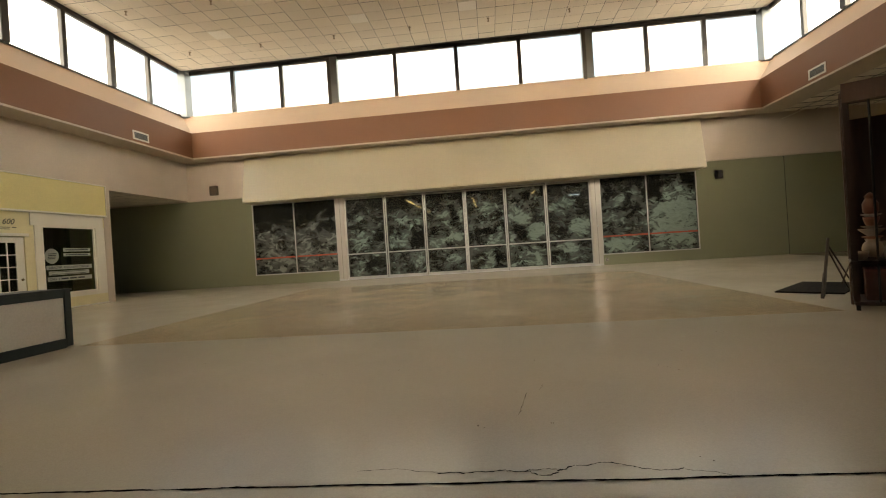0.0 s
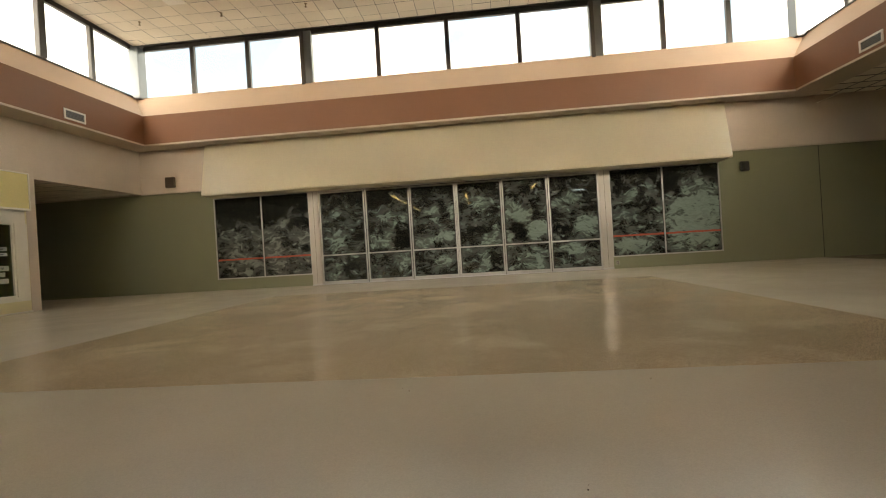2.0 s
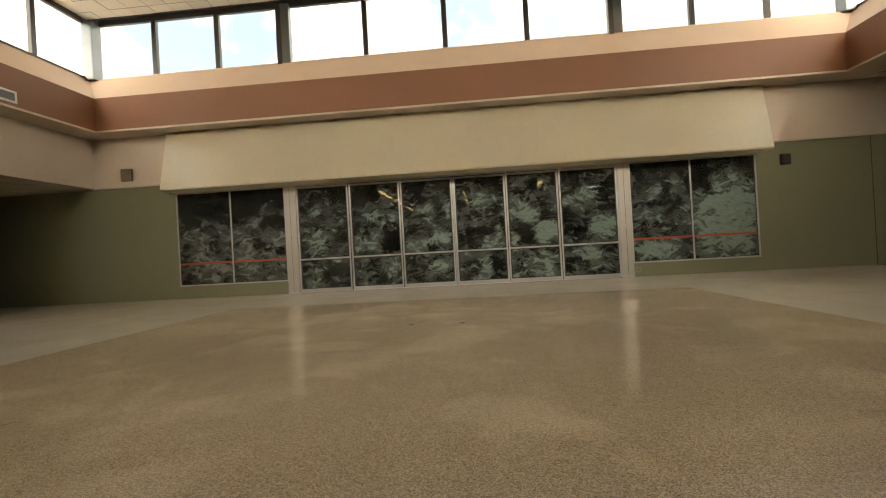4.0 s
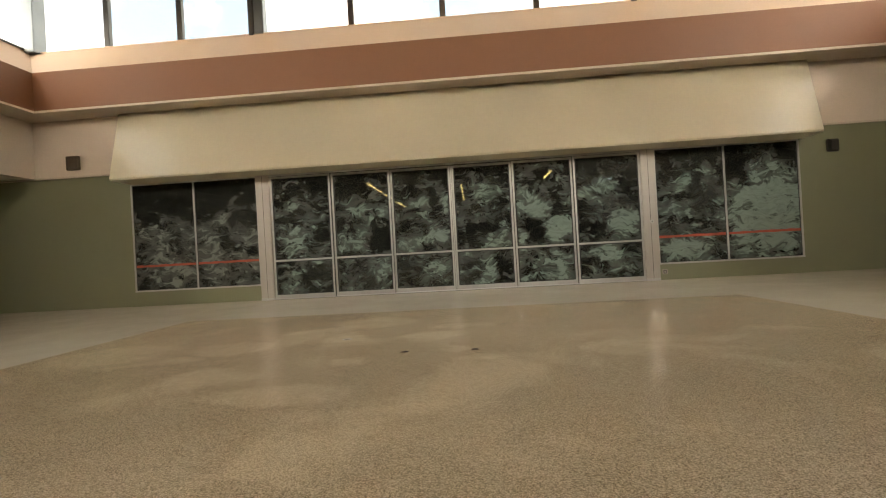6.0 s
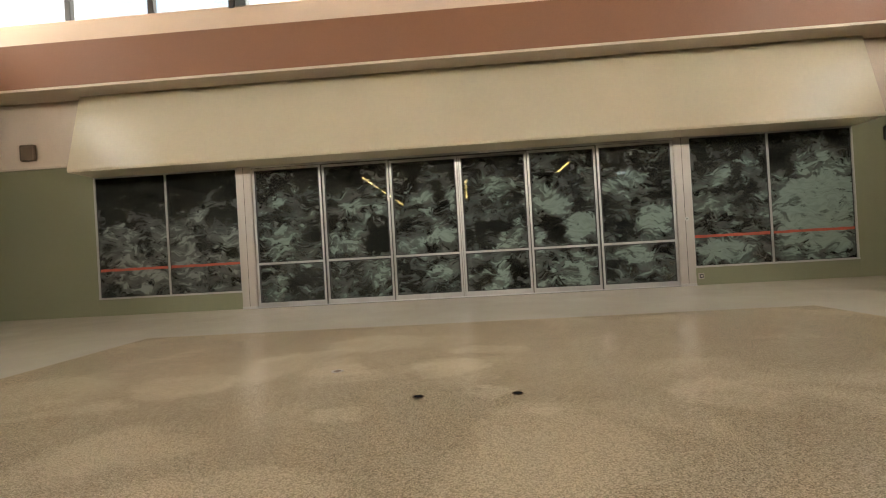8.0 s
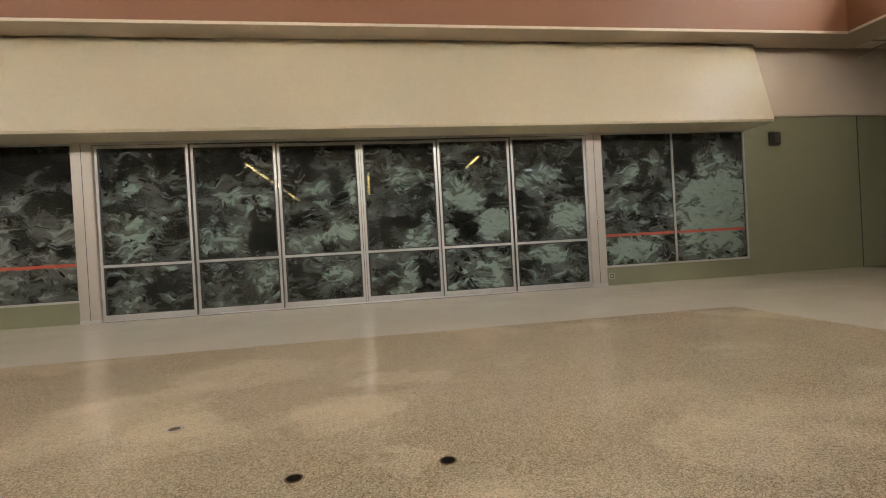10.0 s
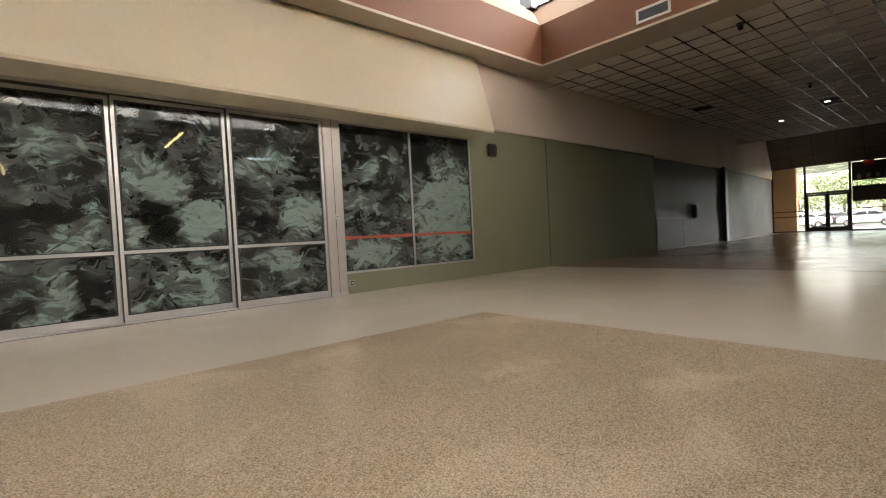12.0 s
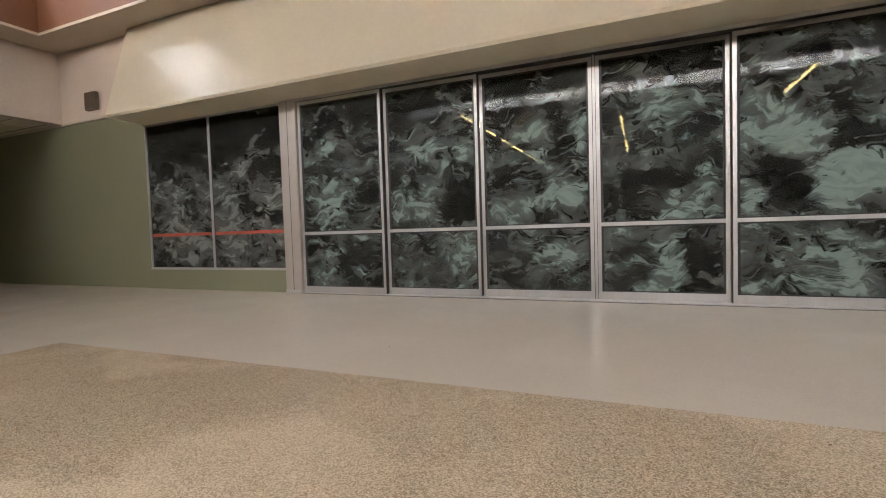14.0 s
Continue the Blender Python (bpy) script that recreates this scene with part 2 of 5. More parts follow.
    r = maths("ADD", maths("MULTIPLY", maths("SUBTRACT", ns[1], 0.5), rough_var * 4), rough)
    r = maths("ADD", r, maths("MULTIPLY", maths("SUBTRACT", ns[0], 0.5), rough_var * 4))
    l.new(maths("MAXIMUM", r, 0.06), p.inputs["Roughness"])
    b = n.new("ShaderNodeBump")
    p.inputs["Specular IOR Level"].default_value = spec
    b.inputs["Strength"].default_value, b.inputs["Distance"].default_value = bump, 0.002
    l.new(vo.outputs["Distance"], b.inputs["Height"])
    l.new(b.outputs[0], p.inputs["Normal"])
    o = n.new("ShaderNodeOutputMaterial")
    l.new(p.outputs[0], o.inputs["Surface"])
    return m


M_PALE = terrazzo("pale_terrazzo", (0.50, 0.452, 0.370), (0.67, 0.615, 0.522), 150, 0.30, 0.20, 0.35, 0.14, 0.02, 0.008, 0.15, 0.11)
MENDED = ((-0.15, 11.86, 0.36, 0.36), (-1.14, 11.87, 0.37, 0.26), (0.21, 11.06, 0.17, 0.17), (-0.85, 10.69, 0.21, 0.14), (0.54, 10.59, 0.16, 0.15), (-1.01, 13.18, 0.65, 0.54), (1.79, 10.79, 0.35, 0.33), (0.33, 12.48, 0.38, 0.2), (-2.53, 11.64, 0.47, 0.33), (-1.99, 12.53, 0.19, 0.17), (0.18, 12.53, 0.34, 0.2), (-1.13, 9.66, 0.55, 0.28), (-3.87, 11.49, 0.81, 0.64), (-2.41, 11.48, 0.43, 0.3))
M_TAN = terrazzo("pebble_terrazzo", (0.200, 0.150, 0.094), (0.775, 0.64, 0.455), 190, 0.90, 0.17, 0.5, 0.10, 0.02, 0.03, 0.28, 0.21, MENDED)
M_BROWNFLOOR = terrazzo("brown_terrazzo", (0.24, 0.185, 0.135), (0.44, 0.36, 0.28), 170, 0.5, 0.22, 0.4, 0.12, 0.015, 0.01, 0.22, 0.08)
M_BEIGE = surface("beige_wall_paint", (0.60, 0.495, 0.405), 0.65)
M_PEACH = surface("peach_paint", (0.52, 0.37, 0.265), 0.6)
M_BROWN = surface("terracotta_paint", (0.190, 0.077, 0.034), 0.6, stain=(0.6, 0.05))
M_CREAM = surface("cream_sheet_metal", (0.83, 0.745, 0.575), 0.24, grain=(15, 0.02), stain=(0.4, 0.04), bump=(3, 0.05), rough_var=0.03, spec=0.6)
M_GREEN = surface("olive_wall_paint", (0.204, 0.208, 0.126), 0.6, stain=(0.5, 0.07))
M_GREY = surface("grey_shutter_paint", (0.092, 0.086, 0.078), 0.5, stain=(0.9, 0.12), stretch=(1, 1, 0.4))
M_LOBBY = surface("dark_lobby_paint", (0.058, 0.055, 0.050), 0.6, stain=(0.9, 0.15))
M_SOFFIT = surface("soffit_plaster", (0.52, 0.43, 0.34), 0.7)
M_TILE = surface("ceiling_tile", (0.78, 0.71, 0.60), 0.9, grain=(90, 0.05), stain=(0.5, 0.05), bump=(120, 0.3), island=0.05)
M_TBAR = surface("dark_satin_grid_metal", (0.035, 0.030, 0.025), 0.29, grain=(40, 0.05), spec=0.5)
M_TILE_DARK = surface("aged_ceiling_tile", (0.72, 0.65, 0.55), 0.9, grain=(90, 0.05), stain=(0.6, 0.12), bump=(120, 0.3), island=0.10)
# bulkhead tile, a darker brown than the concourse ceiling tile
M_BULKHEAD = surface("dark_brown_tile", (0.20, 0.175, 0.145), 0.9, stain=(0.6, 0.12), bump=(120, 0.3), island=0.10)
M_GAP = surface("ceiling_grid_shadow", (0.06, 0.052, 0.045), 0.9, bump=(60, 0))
M_BRONZE = surface("bronze_window_frame", (0.045, 0.040, 0.036), 0.45, metal=0.4, stain=(1.5, 0.15), bump=(60, 0.05))
M_STEEL = surface("weathered_post_steel", (0.13, 0.14, 0.145), 0.4, metal=0.5, stain=(1.2, 0.2), bump=(30, 0.05))
M_ALU = surface("brushed_aluminium", (0.50, 0.49, 0.47), 0.44, metal=0.7, grain=(60, 0.05), stain=(2.0, 0.10), bump=(80, 0.04), stretch=(1, 1, 0.08))
M_PILLAR = surface("metal_cladding", (0.46, 0.42, 0.38), 0.42, metal=0.5, grain=(40, 0.03), stain=(1.0, 0.08), bump=(20, 0.04), stretch=(1, 1, 0.15))
# black rubber, which also colours the shaded door edges and sill line
M_GASKET_SHADE = surface("black_rubber_and_shade", (0.02, 0.02, 0.02), 0.6, bump=(60, 0))
M_RED = surface("red_tape", (0.48, 0.085, 0.045), 0.5, grain=(30, 0.1), stain=(6, 0.15), bump=(40, 0.1))
M_YELLOW = surface("yellow_paint", (0.71, 0.61, 0.28), 0.6)
M_PALE_YELLOW = surface("pale_yellow_paint", (0.77, 0.68, 0.41), 0.6)
M_WHITE = surface("white_trim_paint", (0.78, 0.73, 0.63), 0.5)
M_PANEL = surface("white_laminate", (0.62, 0.57, 0.51), 0.4, stain=(1.5, 0.08))
M_TEAL = surface("dark_laminate", (0.022, 0.030, 0.030), 0.4)
# white paper, its colour lowered to look dim behind the shop glass
M_NOTICE = surface("glass_dimmed_paper", (0.36, 0.37, 0.30), 0.7, stain=(5, 0.08))
M_BLACK = surface("black_ink", (0.02, 0.02, 0.02), 0.6, bump=(60, 0))
M_BOXBROWN = surface("brown_plastic", (0.17, 0.12, 0.075), 0.55)
M_DARKPLASTIC = surface("dark_plastic", (0.03, 0.026, 0.022), 0.45)
M_GRILLE = surface("vent_metal", (0.42, 0.38, 0.33), 0.5, metal=0.2)
M_VENTDARK = surface("vent_shadow", (0.045, 0.042, 0.04), 0.8, bump=(60, 0))
M_PANELLIGHT = surface("light_panel_acrylic", (0.86, 0.82, 0.74), 0.45, stain=(2, 0.04), bump=(60, 0))
M_SPRINK = surface("dull_brass", (0.22, 0.16, 0.09), 0.4, metal=0.8, bump=(60, 0))
M_WOOD = surface("dark_stained_wood", (0.050, 0.024, 0.016), 0.45, grain=(30, 0.25), stain=(3, 0.2), stretch=(1, 1, 0.1))
M_WOOD_EDGE = surface("brown_wood", (0.115, 0.062, 0.038), 0.5, grain=(30, 0.2), stretch=(1, 1, 0.1))
M_IRON = surface("black_iron", (0.012, 0.011, 0.010), 0.45, metal=0.5, bump=(60, 0.05))
M_TERRACOTTA = surface("glazed_clay", (0.28, 0.12, 0.075), 0.35, per_object=0.5)
M_CERAMIC = surface("cream_ceramic", (0.36, 0.29, 0.24), 0.3, per_object=0.4)
M_CRATE = surface("red_brown_box", (0.16, 0.060, 0.042), 0.6, per_object=0.3)
M_MAT = surface("black_rubber_mat", (0.016, 0.013, 0.011), 0.9, bump=(200, 0.5), spec=0.1)
M_EASEL = surface("easel_wood", (0.055, 0.040, 0.030), 0.5, stretch=(1, 1, 0.2))
M_CRACK = surface("open_crack", (0.007, 0.006, 0.005), 0.95, bump=(60, 0.4), spec=0.05)
M_RIM = surface("rusted_rim", (0.13, 0.075, 0.04), 0.7, spec=0.2)
M_SHOPWALL = surface("dim_shop_wall", (0.15, 0.15, 0.115), 0.8)
M_CHROME = surface("worn_steel", (0.5, 0.5, 0.5), 0.3, metal=0.9, bump=(60, 0))
M_SIGNDARK = surface("dark_sign_panel", (0.06, 0.055, 0.05), 0.5)
M_STUCCO = surface("tan_stucco", (0.52, 0.33, 0.17), 0.85, bump=(90, 0.5))
M_ASPHALT = surface("asphalt", (0.055, 0.055, 0.056), 0.85, grain=(60, 0.15), bump=(90, 0.6))
M_PAVE = surface("concrete_pavement", (0.42, 0.40, 0.37), 0.8, bump=(50, 0.3))
M_LEAF = surface("leaves", (0.115, 0.155, 0.045), 0.6, island=0.5, grain=(3, 0.1))
M_BARK = surface("bark", (0.09, 0.065, 0.045), 0.9, bump=(30, 0.8))
M_GRASS = surface("grass_strip", (0.10, 0.13, 0.04), 0.9, grain=(20, 0.2))
M_CARWHITE = surface("white_car_paint", (0.72, 0.72, 0.72), 0.25, coat=0.6, bump=(60, 0))
M_CARDARK = surface("dark_car_paint", (0.05, 0.055, 0.065), 0.25, coat=0.6, bump=(60, 0))
M_TYRE = surface("tyre_rubber", (0.02, 0.02, 0.02), 0.8, bump=(60, 0.2))
M_CARGLASS = surface("car_glass", (0.02, 0.025, 0.028), 0.08, bump=(60, 0))
M_TAILRED = surface("red_lens", (0.35, 0.02, 0.02), 0.2, bump=(60, 0))
M_ROOF = surface("roofing", (0.25, 0.24, 0.23), 0.9)
M_EXITRED = surface("exit_sign_red", (0.62, 0.07, 0.04), 0.5, bump=(60, 0))
M_GLASS = clear_glass("window_glass", (0.94, 0.97, 0.97))
M_SHOPGLASS = clear_glass("shop_glass", (0.55, 0.60, 0.50), 1.0)
GREYWASH = (0.31, 0.345, 0.315)
M_SMEAR = [
    smeared_glass("whitewashed_glass", ((-4.17, 2.45, 0.22, 0.13, 0.16), (-4.17, 1.42, 0.5, 0.32, 0.15), (-3.93, 1.76, 0.35, 0.10, 0.12), (-3.28, 1.6, 0.1, 0.14, -0.3), (-3.5, 2.9, 0.6, 0.2, -0.1), (-3.6, 0.6, 0.28, 0.13, -0.16), (-4.3, 0.5, 0.3, 0.3, 0.10)), bias=-0.01),
    smeared_glass("whitewashed_glass", ((-2.45, 2.2, 0.2, 0.13, 0.2), (-1.88, 2.1, 0.16, 0.13, 0.2), (-2.65, 1.42, 0.45, 0.3, 0.13), (-1.85, 1.32, 0.3, 0.2, -0.35), (-1.9, 1.65, 0.3, 0.07, -0.25), (-2.4, 2.92, 0.7, 0.15, -0.1), (-1.9, 0.55, 0.35, 0.4, 0.11))),
    smeared_glass("whitewashed_glass", ((-0.4, 1.45, 0.27, 0.23, 0.28), (-1.15, 1.25, 0.38, 0.18, 0.18), (-0.85, 2.3, 0.24, 0.13, 0.16), (-0.2, 2.25, 0.09, 0.28, 0.18), (-1.25, 1.75, 0.22, 0.12, -0.2), (-0.5, 0.65, 0.4, 0.22, 0.15), (-1.1, 0.62, 0.25, 0.1, -0.15))),
    smeared_glass("whitewashed_glass", ((0.8, 2.45, 0.4, 0.24, 0.15), (0.78, 1.55, 0.38, 0.11, -0.32), (1.2, 1.5, 0.16, 0.18, 0.2), (0.95, 1.2, 0.4, 0.17, 0.13), (0.3, 1.35, 0.25, 0.2, -0.1), (0.8, 0.55, 0.28, 0.32, 0.17), (1.3, 0.5, 0.2, 0.4, -0.14))),
    smeared_glass("whitewashed_glass", ((1.8, 2.2, 0.32, 0.27, 0.19), (2.1, 1.9, 0.38, 0.18, 0.2), (2.62, 1.42, 0.36, 0.28, 0.32), (2.0, 1.4, 0.22, 0.26, -0.35), (2.6, 1.85, 0.2, 0.12, -0.12), (2.5, 0.5, 0.5, 0.35, 0.14), (1.75, 1.22, 0.12, 0.12, 0.2)), bias=0.01),
    smeared_glass("whitewashed_glass", ((3.7, 2.4, 0.34, 0.18, 0.18), (4.2, 1.5, 0.38, 0.34, 0.26), (3.25, 2.25, 0.16, 0.14, 0.18), (3.4, 1.4, 0.3, 0.13, -0.26), (4.3, 2.1, 0.2, 0.3, -0.1), (3.75, 0.75, 0.48, 0.17, 0.19), (4.3, 0.4, 0.2, 0.2, 0.15))),
]
M_SMEAR_WEST = smeared_glass("greyed_glass", ((-6.8, 1.3, 2.2, 0.78, 0.14), (-6.8, 2.75, 2.2, 0.5, -0.12), (-8.15, 2.08, 0.28, 0.17, 0.10), (-6.0, 2.22, 0.22, 0.18, 0.16), (-7.5, 0.75, 0.45, 0.28, 0.10), (-7.1, 1.5, 0.25, 0.4, -0.13), (-5.9, 1.5, 0.3, 0.4, -0.10)), GREYWASH, -0.02, 0.46)
M_SMEAR_EAST = smeared_glass("thickly_whitewashed_glass", ((5.6, 0.72, 0.65, 0.25, 0.26), (5.5, 1.75, 0.42, 0.34, 0.08), (5.65, 2.35, 0.22, 0.24, 0.14), (6.25, 2.55, 0.2, 0.22, 0.12), (6.0, 2.02, 0.45, 0.08, -0.22), (7.6, 1.6, 0.95, 1.05, 0.27), (6.9, 2.62, 0.3, 0.3, -0.30), (7.3, 2.25, 0.35, 0.06, -0.2)))
M_TUBE = glowing("fluorescent_tube", (1.0, 0.74, 0.34), 3.0)
M_TUBE_COOL = glowing("cool_fluorescent_tube", (0.62, 0.80, 1.0), 1.6)
M_DOWNLIGHT = glowing("downlight_lamp", (1.0, 0.95, 0.86), 3.5)


# ---- builders ----
def box(bm, x0, x1, y0, y1, z0, z1):
    vs = [bm.verts.new(p) for p in ((x0, y0, z0), (x1, y0, z0), (x1, y1, z0), (x0, y1, z0), (x0, y0, z1), (x1, y0, z1), (x1, y1, z1), (x0, y1, z1))]
    return [bm.faces.new([vs[i] for i in f]) for f in ((3, 2, 1, 0), (4, 5, 6, 7), (0, 1, 5, 4), (1, 2, 6, 5), (2, 3, 7, 6), (3, 0, 4, 7))]


def rounded(bm, width, segments=2):
    bmesh.ops.bevel(bm, geom=bm.edges[:], offset=width, segments=segments, affect="EDGES", clamp_overlap=True)
    return bm


def block(x0, x1, y0, y1, z0, z1, bevel=0.0, segments=2):
    bm = bmesh.new()
    box(bm, x0, x1, y0, y1, z0, z1)
    return rounded(bm, bevel, segments) if bevel else bm


def boxes(*items):
    bm = bmesh.new()
    for it in items:
        box(bm, *it)
    return bm


def cylinder(bm, x, y, z0, z1, r0, r1=None, n=16):
    r1 = r0 if r1 is None else r1
    m = Matrix.Translation((x, y, (z0 + z1) / 2))
    bmesh.ops.create_cone(bm, cap_ends=True, segments=n, radius1=r0, radius2=r1, depth=z1 - z0, matrix=m)
    return bm


def rod(bm, a, b, r, n=8):
    a, b = Vector(a), Vector(b)
    m = Matrix.Translation((a + b) / 2) @ (b - a).to_track_quat("Z", "Y").to_matrix().to_4x4()
    bmesh.ops.create_cone(bm, cap_ends=True, segments=n, radius1=r, radius2=r, depth=(b - a).length, matrix=m)
    return bm


def lathe(profile, n=20):
    """A turned solid of (radius, z) outline."""
    bm = bmesh.new()
    rings = [[bm.verts.new((r * math.cos(2 * math.pi * i / n), r * math.sin(2 * math.pi * i / n), z)) for i in range(n)] for r, z in profile]
    for a, b in zip(rings, rings[1:]):
        for i in range(n):
            bm.faces.new((a[i], a[(i + 1) % n], b[(i + 1) % n], b[i]))
    bm.faces.new(rings[0][::-1])
    bm.faces.new(rings[-1])
    for f in bm.faces:
        f.smooth = True
    return bm


def data_of(name, bm, material):
    me = bpy.data.meshes.new(name)
    bmesh.ops.recalc_face_normals(bm, faces=bm.faces[:])
    bm.to_mesh(me)
    bm.free()
    me.materials.append(material)
    return me


def part(name, bm, material, parent=None, label="", at=None):
    """Links a bmesh as one mesh object, under a thing or part."""
    ob = new(name, data_of(name, bm, material))
    if parent:
        ob.parent = parent
    if at:
        ob.location = at
    return tagged(ob, label)


def thing(name, x, y, z, label, category, group="", turn=0):
    ob = new(name)
    ob.empty_display_size = 0.2
    ob.matrix_basis = pose(x, y, z, 0, 0, turn)
    return tagged(ob, label, category, group)


def setting(name, bm, material, label="", category=""):
    return tagged(part(name, bm, material), label, category, kind="structure")


def frame_only(name, label, category, x=0, y=0, z=0):
    ob = new(name)
    ob.location = (x, y, z)
    return tagged(ob, label, category, kind="structure")


def lettering(name, text, size, material, parent, m, shear=0.0):
    cu = bpy.data.curves.new(name, "FONT")
    cu.body, cu.size, cu.extrude, cu.align_x, cu.shear = text, size, 0.002, "CENTER", shear
    tmp = bpy.data.objects.new(name, cu)
    scene.collection.objects.link(tmp)
    bpy.context.view_layer.update()
    me = bpy.data.meshes.new_from_object(tmp.evaluated_get(bpy.context.evaluated_depsgraph_get()))
    bpy.data.objects.remove(tmp)
    me.materials.append(material)
    ob = new(name, me)
    ob.parent = parent
    ob.matrix_basis = m
    return ob


# ---- plan (metres) ----
X_EDGE, X_WIN = 10.36, 11.24            # soffit edge and clerestory glass, both sides
Y_EDGE, Y_WIN = 17.27, 18.30            # the same at the back
YF_EDGE, YF_WIN = 2.03, 1.00            # the same at the front
Z_SOFFIT, Z_BAND, Z_SILL, Z_HEAD, Z_TOP = 5.06, 6.07, 7.00, 8.80, 8.88
Y_WALL, X_WALL = 18.02, -11.16          # back wall and the wall with the yellow shop
X_GRID = 11.33                          # where the tiled concourse ceiling begins
Z_GREEN = 3.55
TAN = (-4.79, 4.90, 6.02, 14.40)        # pebble terrazzo inlay
EAST, NORTH_E = 38.6, 18.62
X_BROWN = 11.35                         # where the brown concourse floor begins

# ---- floors ----
bm = bmesh.new()
tx0, tx1, ty0, ty1 = TAN
for a in ((-30, tx0, -14, 32), (tx1, X_BROWN, -14, 32), (X_BROWN, EAST, 18.3, 32), (tx0, tx1, -14, ty0), (tx0, tx1, ty1, 32)):
    box(bm, a[0], a[1], a[2], a[3], -0.12, 0.0)
bmesh.ops.remove_doubles(bm, verts=bm.verts[:], dist=0.0001)
setting("floor", bm, M_PALE, "pale polished terrazzo floor with faint scuffs", "floor")
setting("floor_inlay", block(tx0, tx1, ty0, ty1, -0.12, 0.001), M_TAN, "tan pebble terrazzo panel set into the floor", "floor")

setting("floor_concourse", block(X_BROWN, EAST, -14, 18.3, -0.12, 0.001), M_BROWNFLOOR, "brown polished terrazzo floor of the concourse", "floor")

# ---- back wall with the closed store ----
setting("wall_north_upper", block(-26, 18.0, Y_WALL, 18.26, Z_GREEN, Z_SOFFIT + 0.05), M_BEIGE, "beige painted upper wall", "wall")
setting("wall_north_west", boxes((-26, -8.62, Y_WALL + 0.03, 18.26, 0, Z_GREEN), (-8.62, -8.50, Y_WALL - 0.02, 18.26, 0, 3.3)), M_GREEN, "olive green painted wall beside the store", "wall")
setting("wall_north_east", boxes((8.40, 8.52, Y_WALL - 0.02, 18.26, 0, 3.3), (8.52, 11.42, Y_WALL + 0.03, 18.26, 0, Z_GREEN), (11.42, 18.0, Y_WALL + 0.075, 18.26, 0, Z_GREEN)), M_GREEN, "olive green painted wall beside the store", "wall")
setting("wall_seam", boxes((11.41, 11.425, Y_WALL + 0.024, Y_WALL + 0.074, 0.0, Z_GREEN - 0.03)), M_GASKET_SHADE, "dark joint in the green wall", "trim")
setting("wall_ledge", boxes((-26, -8.7, Y_WALL - 0.015, Y_WALL + 0.03, Z_GREEN - 0.03, Z_GREEN + 0.01), (8.7, 18.0, Y_WALL - 0.015, Y_WALL + 0.03, Z_GREEN - 0.03, Z_GREEN + 0.01)), M_SOFFIT, "thin ledge between green and beige paint", "trim")
setting("wall_header", block(-8.62, 8.52, Y_WALL, 18.26, 3.22, Z_GREEN), M_BEIGE, "header over the storefront", "wall")

# sloping canopy over the storefront
canopy = [(17.247, 3.27), (17.831, 5.058), (18.015, 5.058), (18.015, 3.225), (17.262, 3.225)]
cp = thing("canopy", 0, 17.6, 3.225, "long cream sheet metal canopy sloping over the storefront", "canopy")


def canopy_sheet(name, pts, t):
    bm = bmesh.new()
    bm.faces.new([bm.verts.new((x, y - 17.6, z - 3.225)) for x, y, z in pts])
    bmesh.ops.solidify(bm, geom=bm.faces[:], thickness=t)
    part(name, bm, M_CREAM, cp)


(ya, za), (yb, zb), (yc, zc), (yd, zd), (ye, ze) = canopy
XA, XB = 8.46, 8.58
canopy_sheet("front_sheet", ((-XA, ya, za), (XA, ya, za), (XB, yb, zb), (-XB, yb, zb)), 0.012)
canopy_sheet("lower_edge", ((-XA, ye, ze), (XA, ye, ze), (XA, ya, za), (-XA, ya, za)), 0.012)
part("underside", block(-XA + 0.01, XA - 0.01, ye - 17.59, yd - 17.6, 0.004, 0.016), M_CREAM, cp)
canopy_sheet("top_sheet", ((-XB, yb, zb), (XB, yb, zb), (XB, yc, zc), (-XB, yc, zc)), 0.012)
for sx in (-1, 1):
    canopy_sheet("end_cap", ((sx * XA, ya, za), (sx * XB, yb, zb), (sx * XB, yc, zc), (sx * XA, yd, zd), (sx * XA, ye, ze)), 0.004)

# pillars either side of the doors
for x0, x1 in ((-5.06, -4.72), (4.64, 4.97)):
    p = thing("metal_pillar", (x0 + x1) / 2, 17.99, 0, "grey metal clad pillar between storefront doors and window", "pillar", "storefront pillars")
    w = (x1 - x0) / 2
    part("shaft", block(-w, w, -0.06, 0.16, 0, 3.222, 0.008), M_PILLAR, p)
    part("seam", block(-0.004, 0.004, -0.063, -0.058, 0.05, 3.2), M_GASKET_SHADE, p)
    if x0 > 0:
        part("key_switch", rod(bmesh.new(), (0.03, -0.068, 1.45), (0.03, -0.058, 1.45), 0.045, 20), M_ALU, p, "round metal key switch plate")
        part("key_slot", rod(bmesh.new(), (0.03, -0.072, 1.45), (0.03, -0.067, 1.45), 0.014, 12), M_GASKET_SHADE, p)
    part("base_plate", block(-w - 0.004, w + 0.004, -0.066, 0.1, 0, 0.06, 0.004), M_ALU, p)

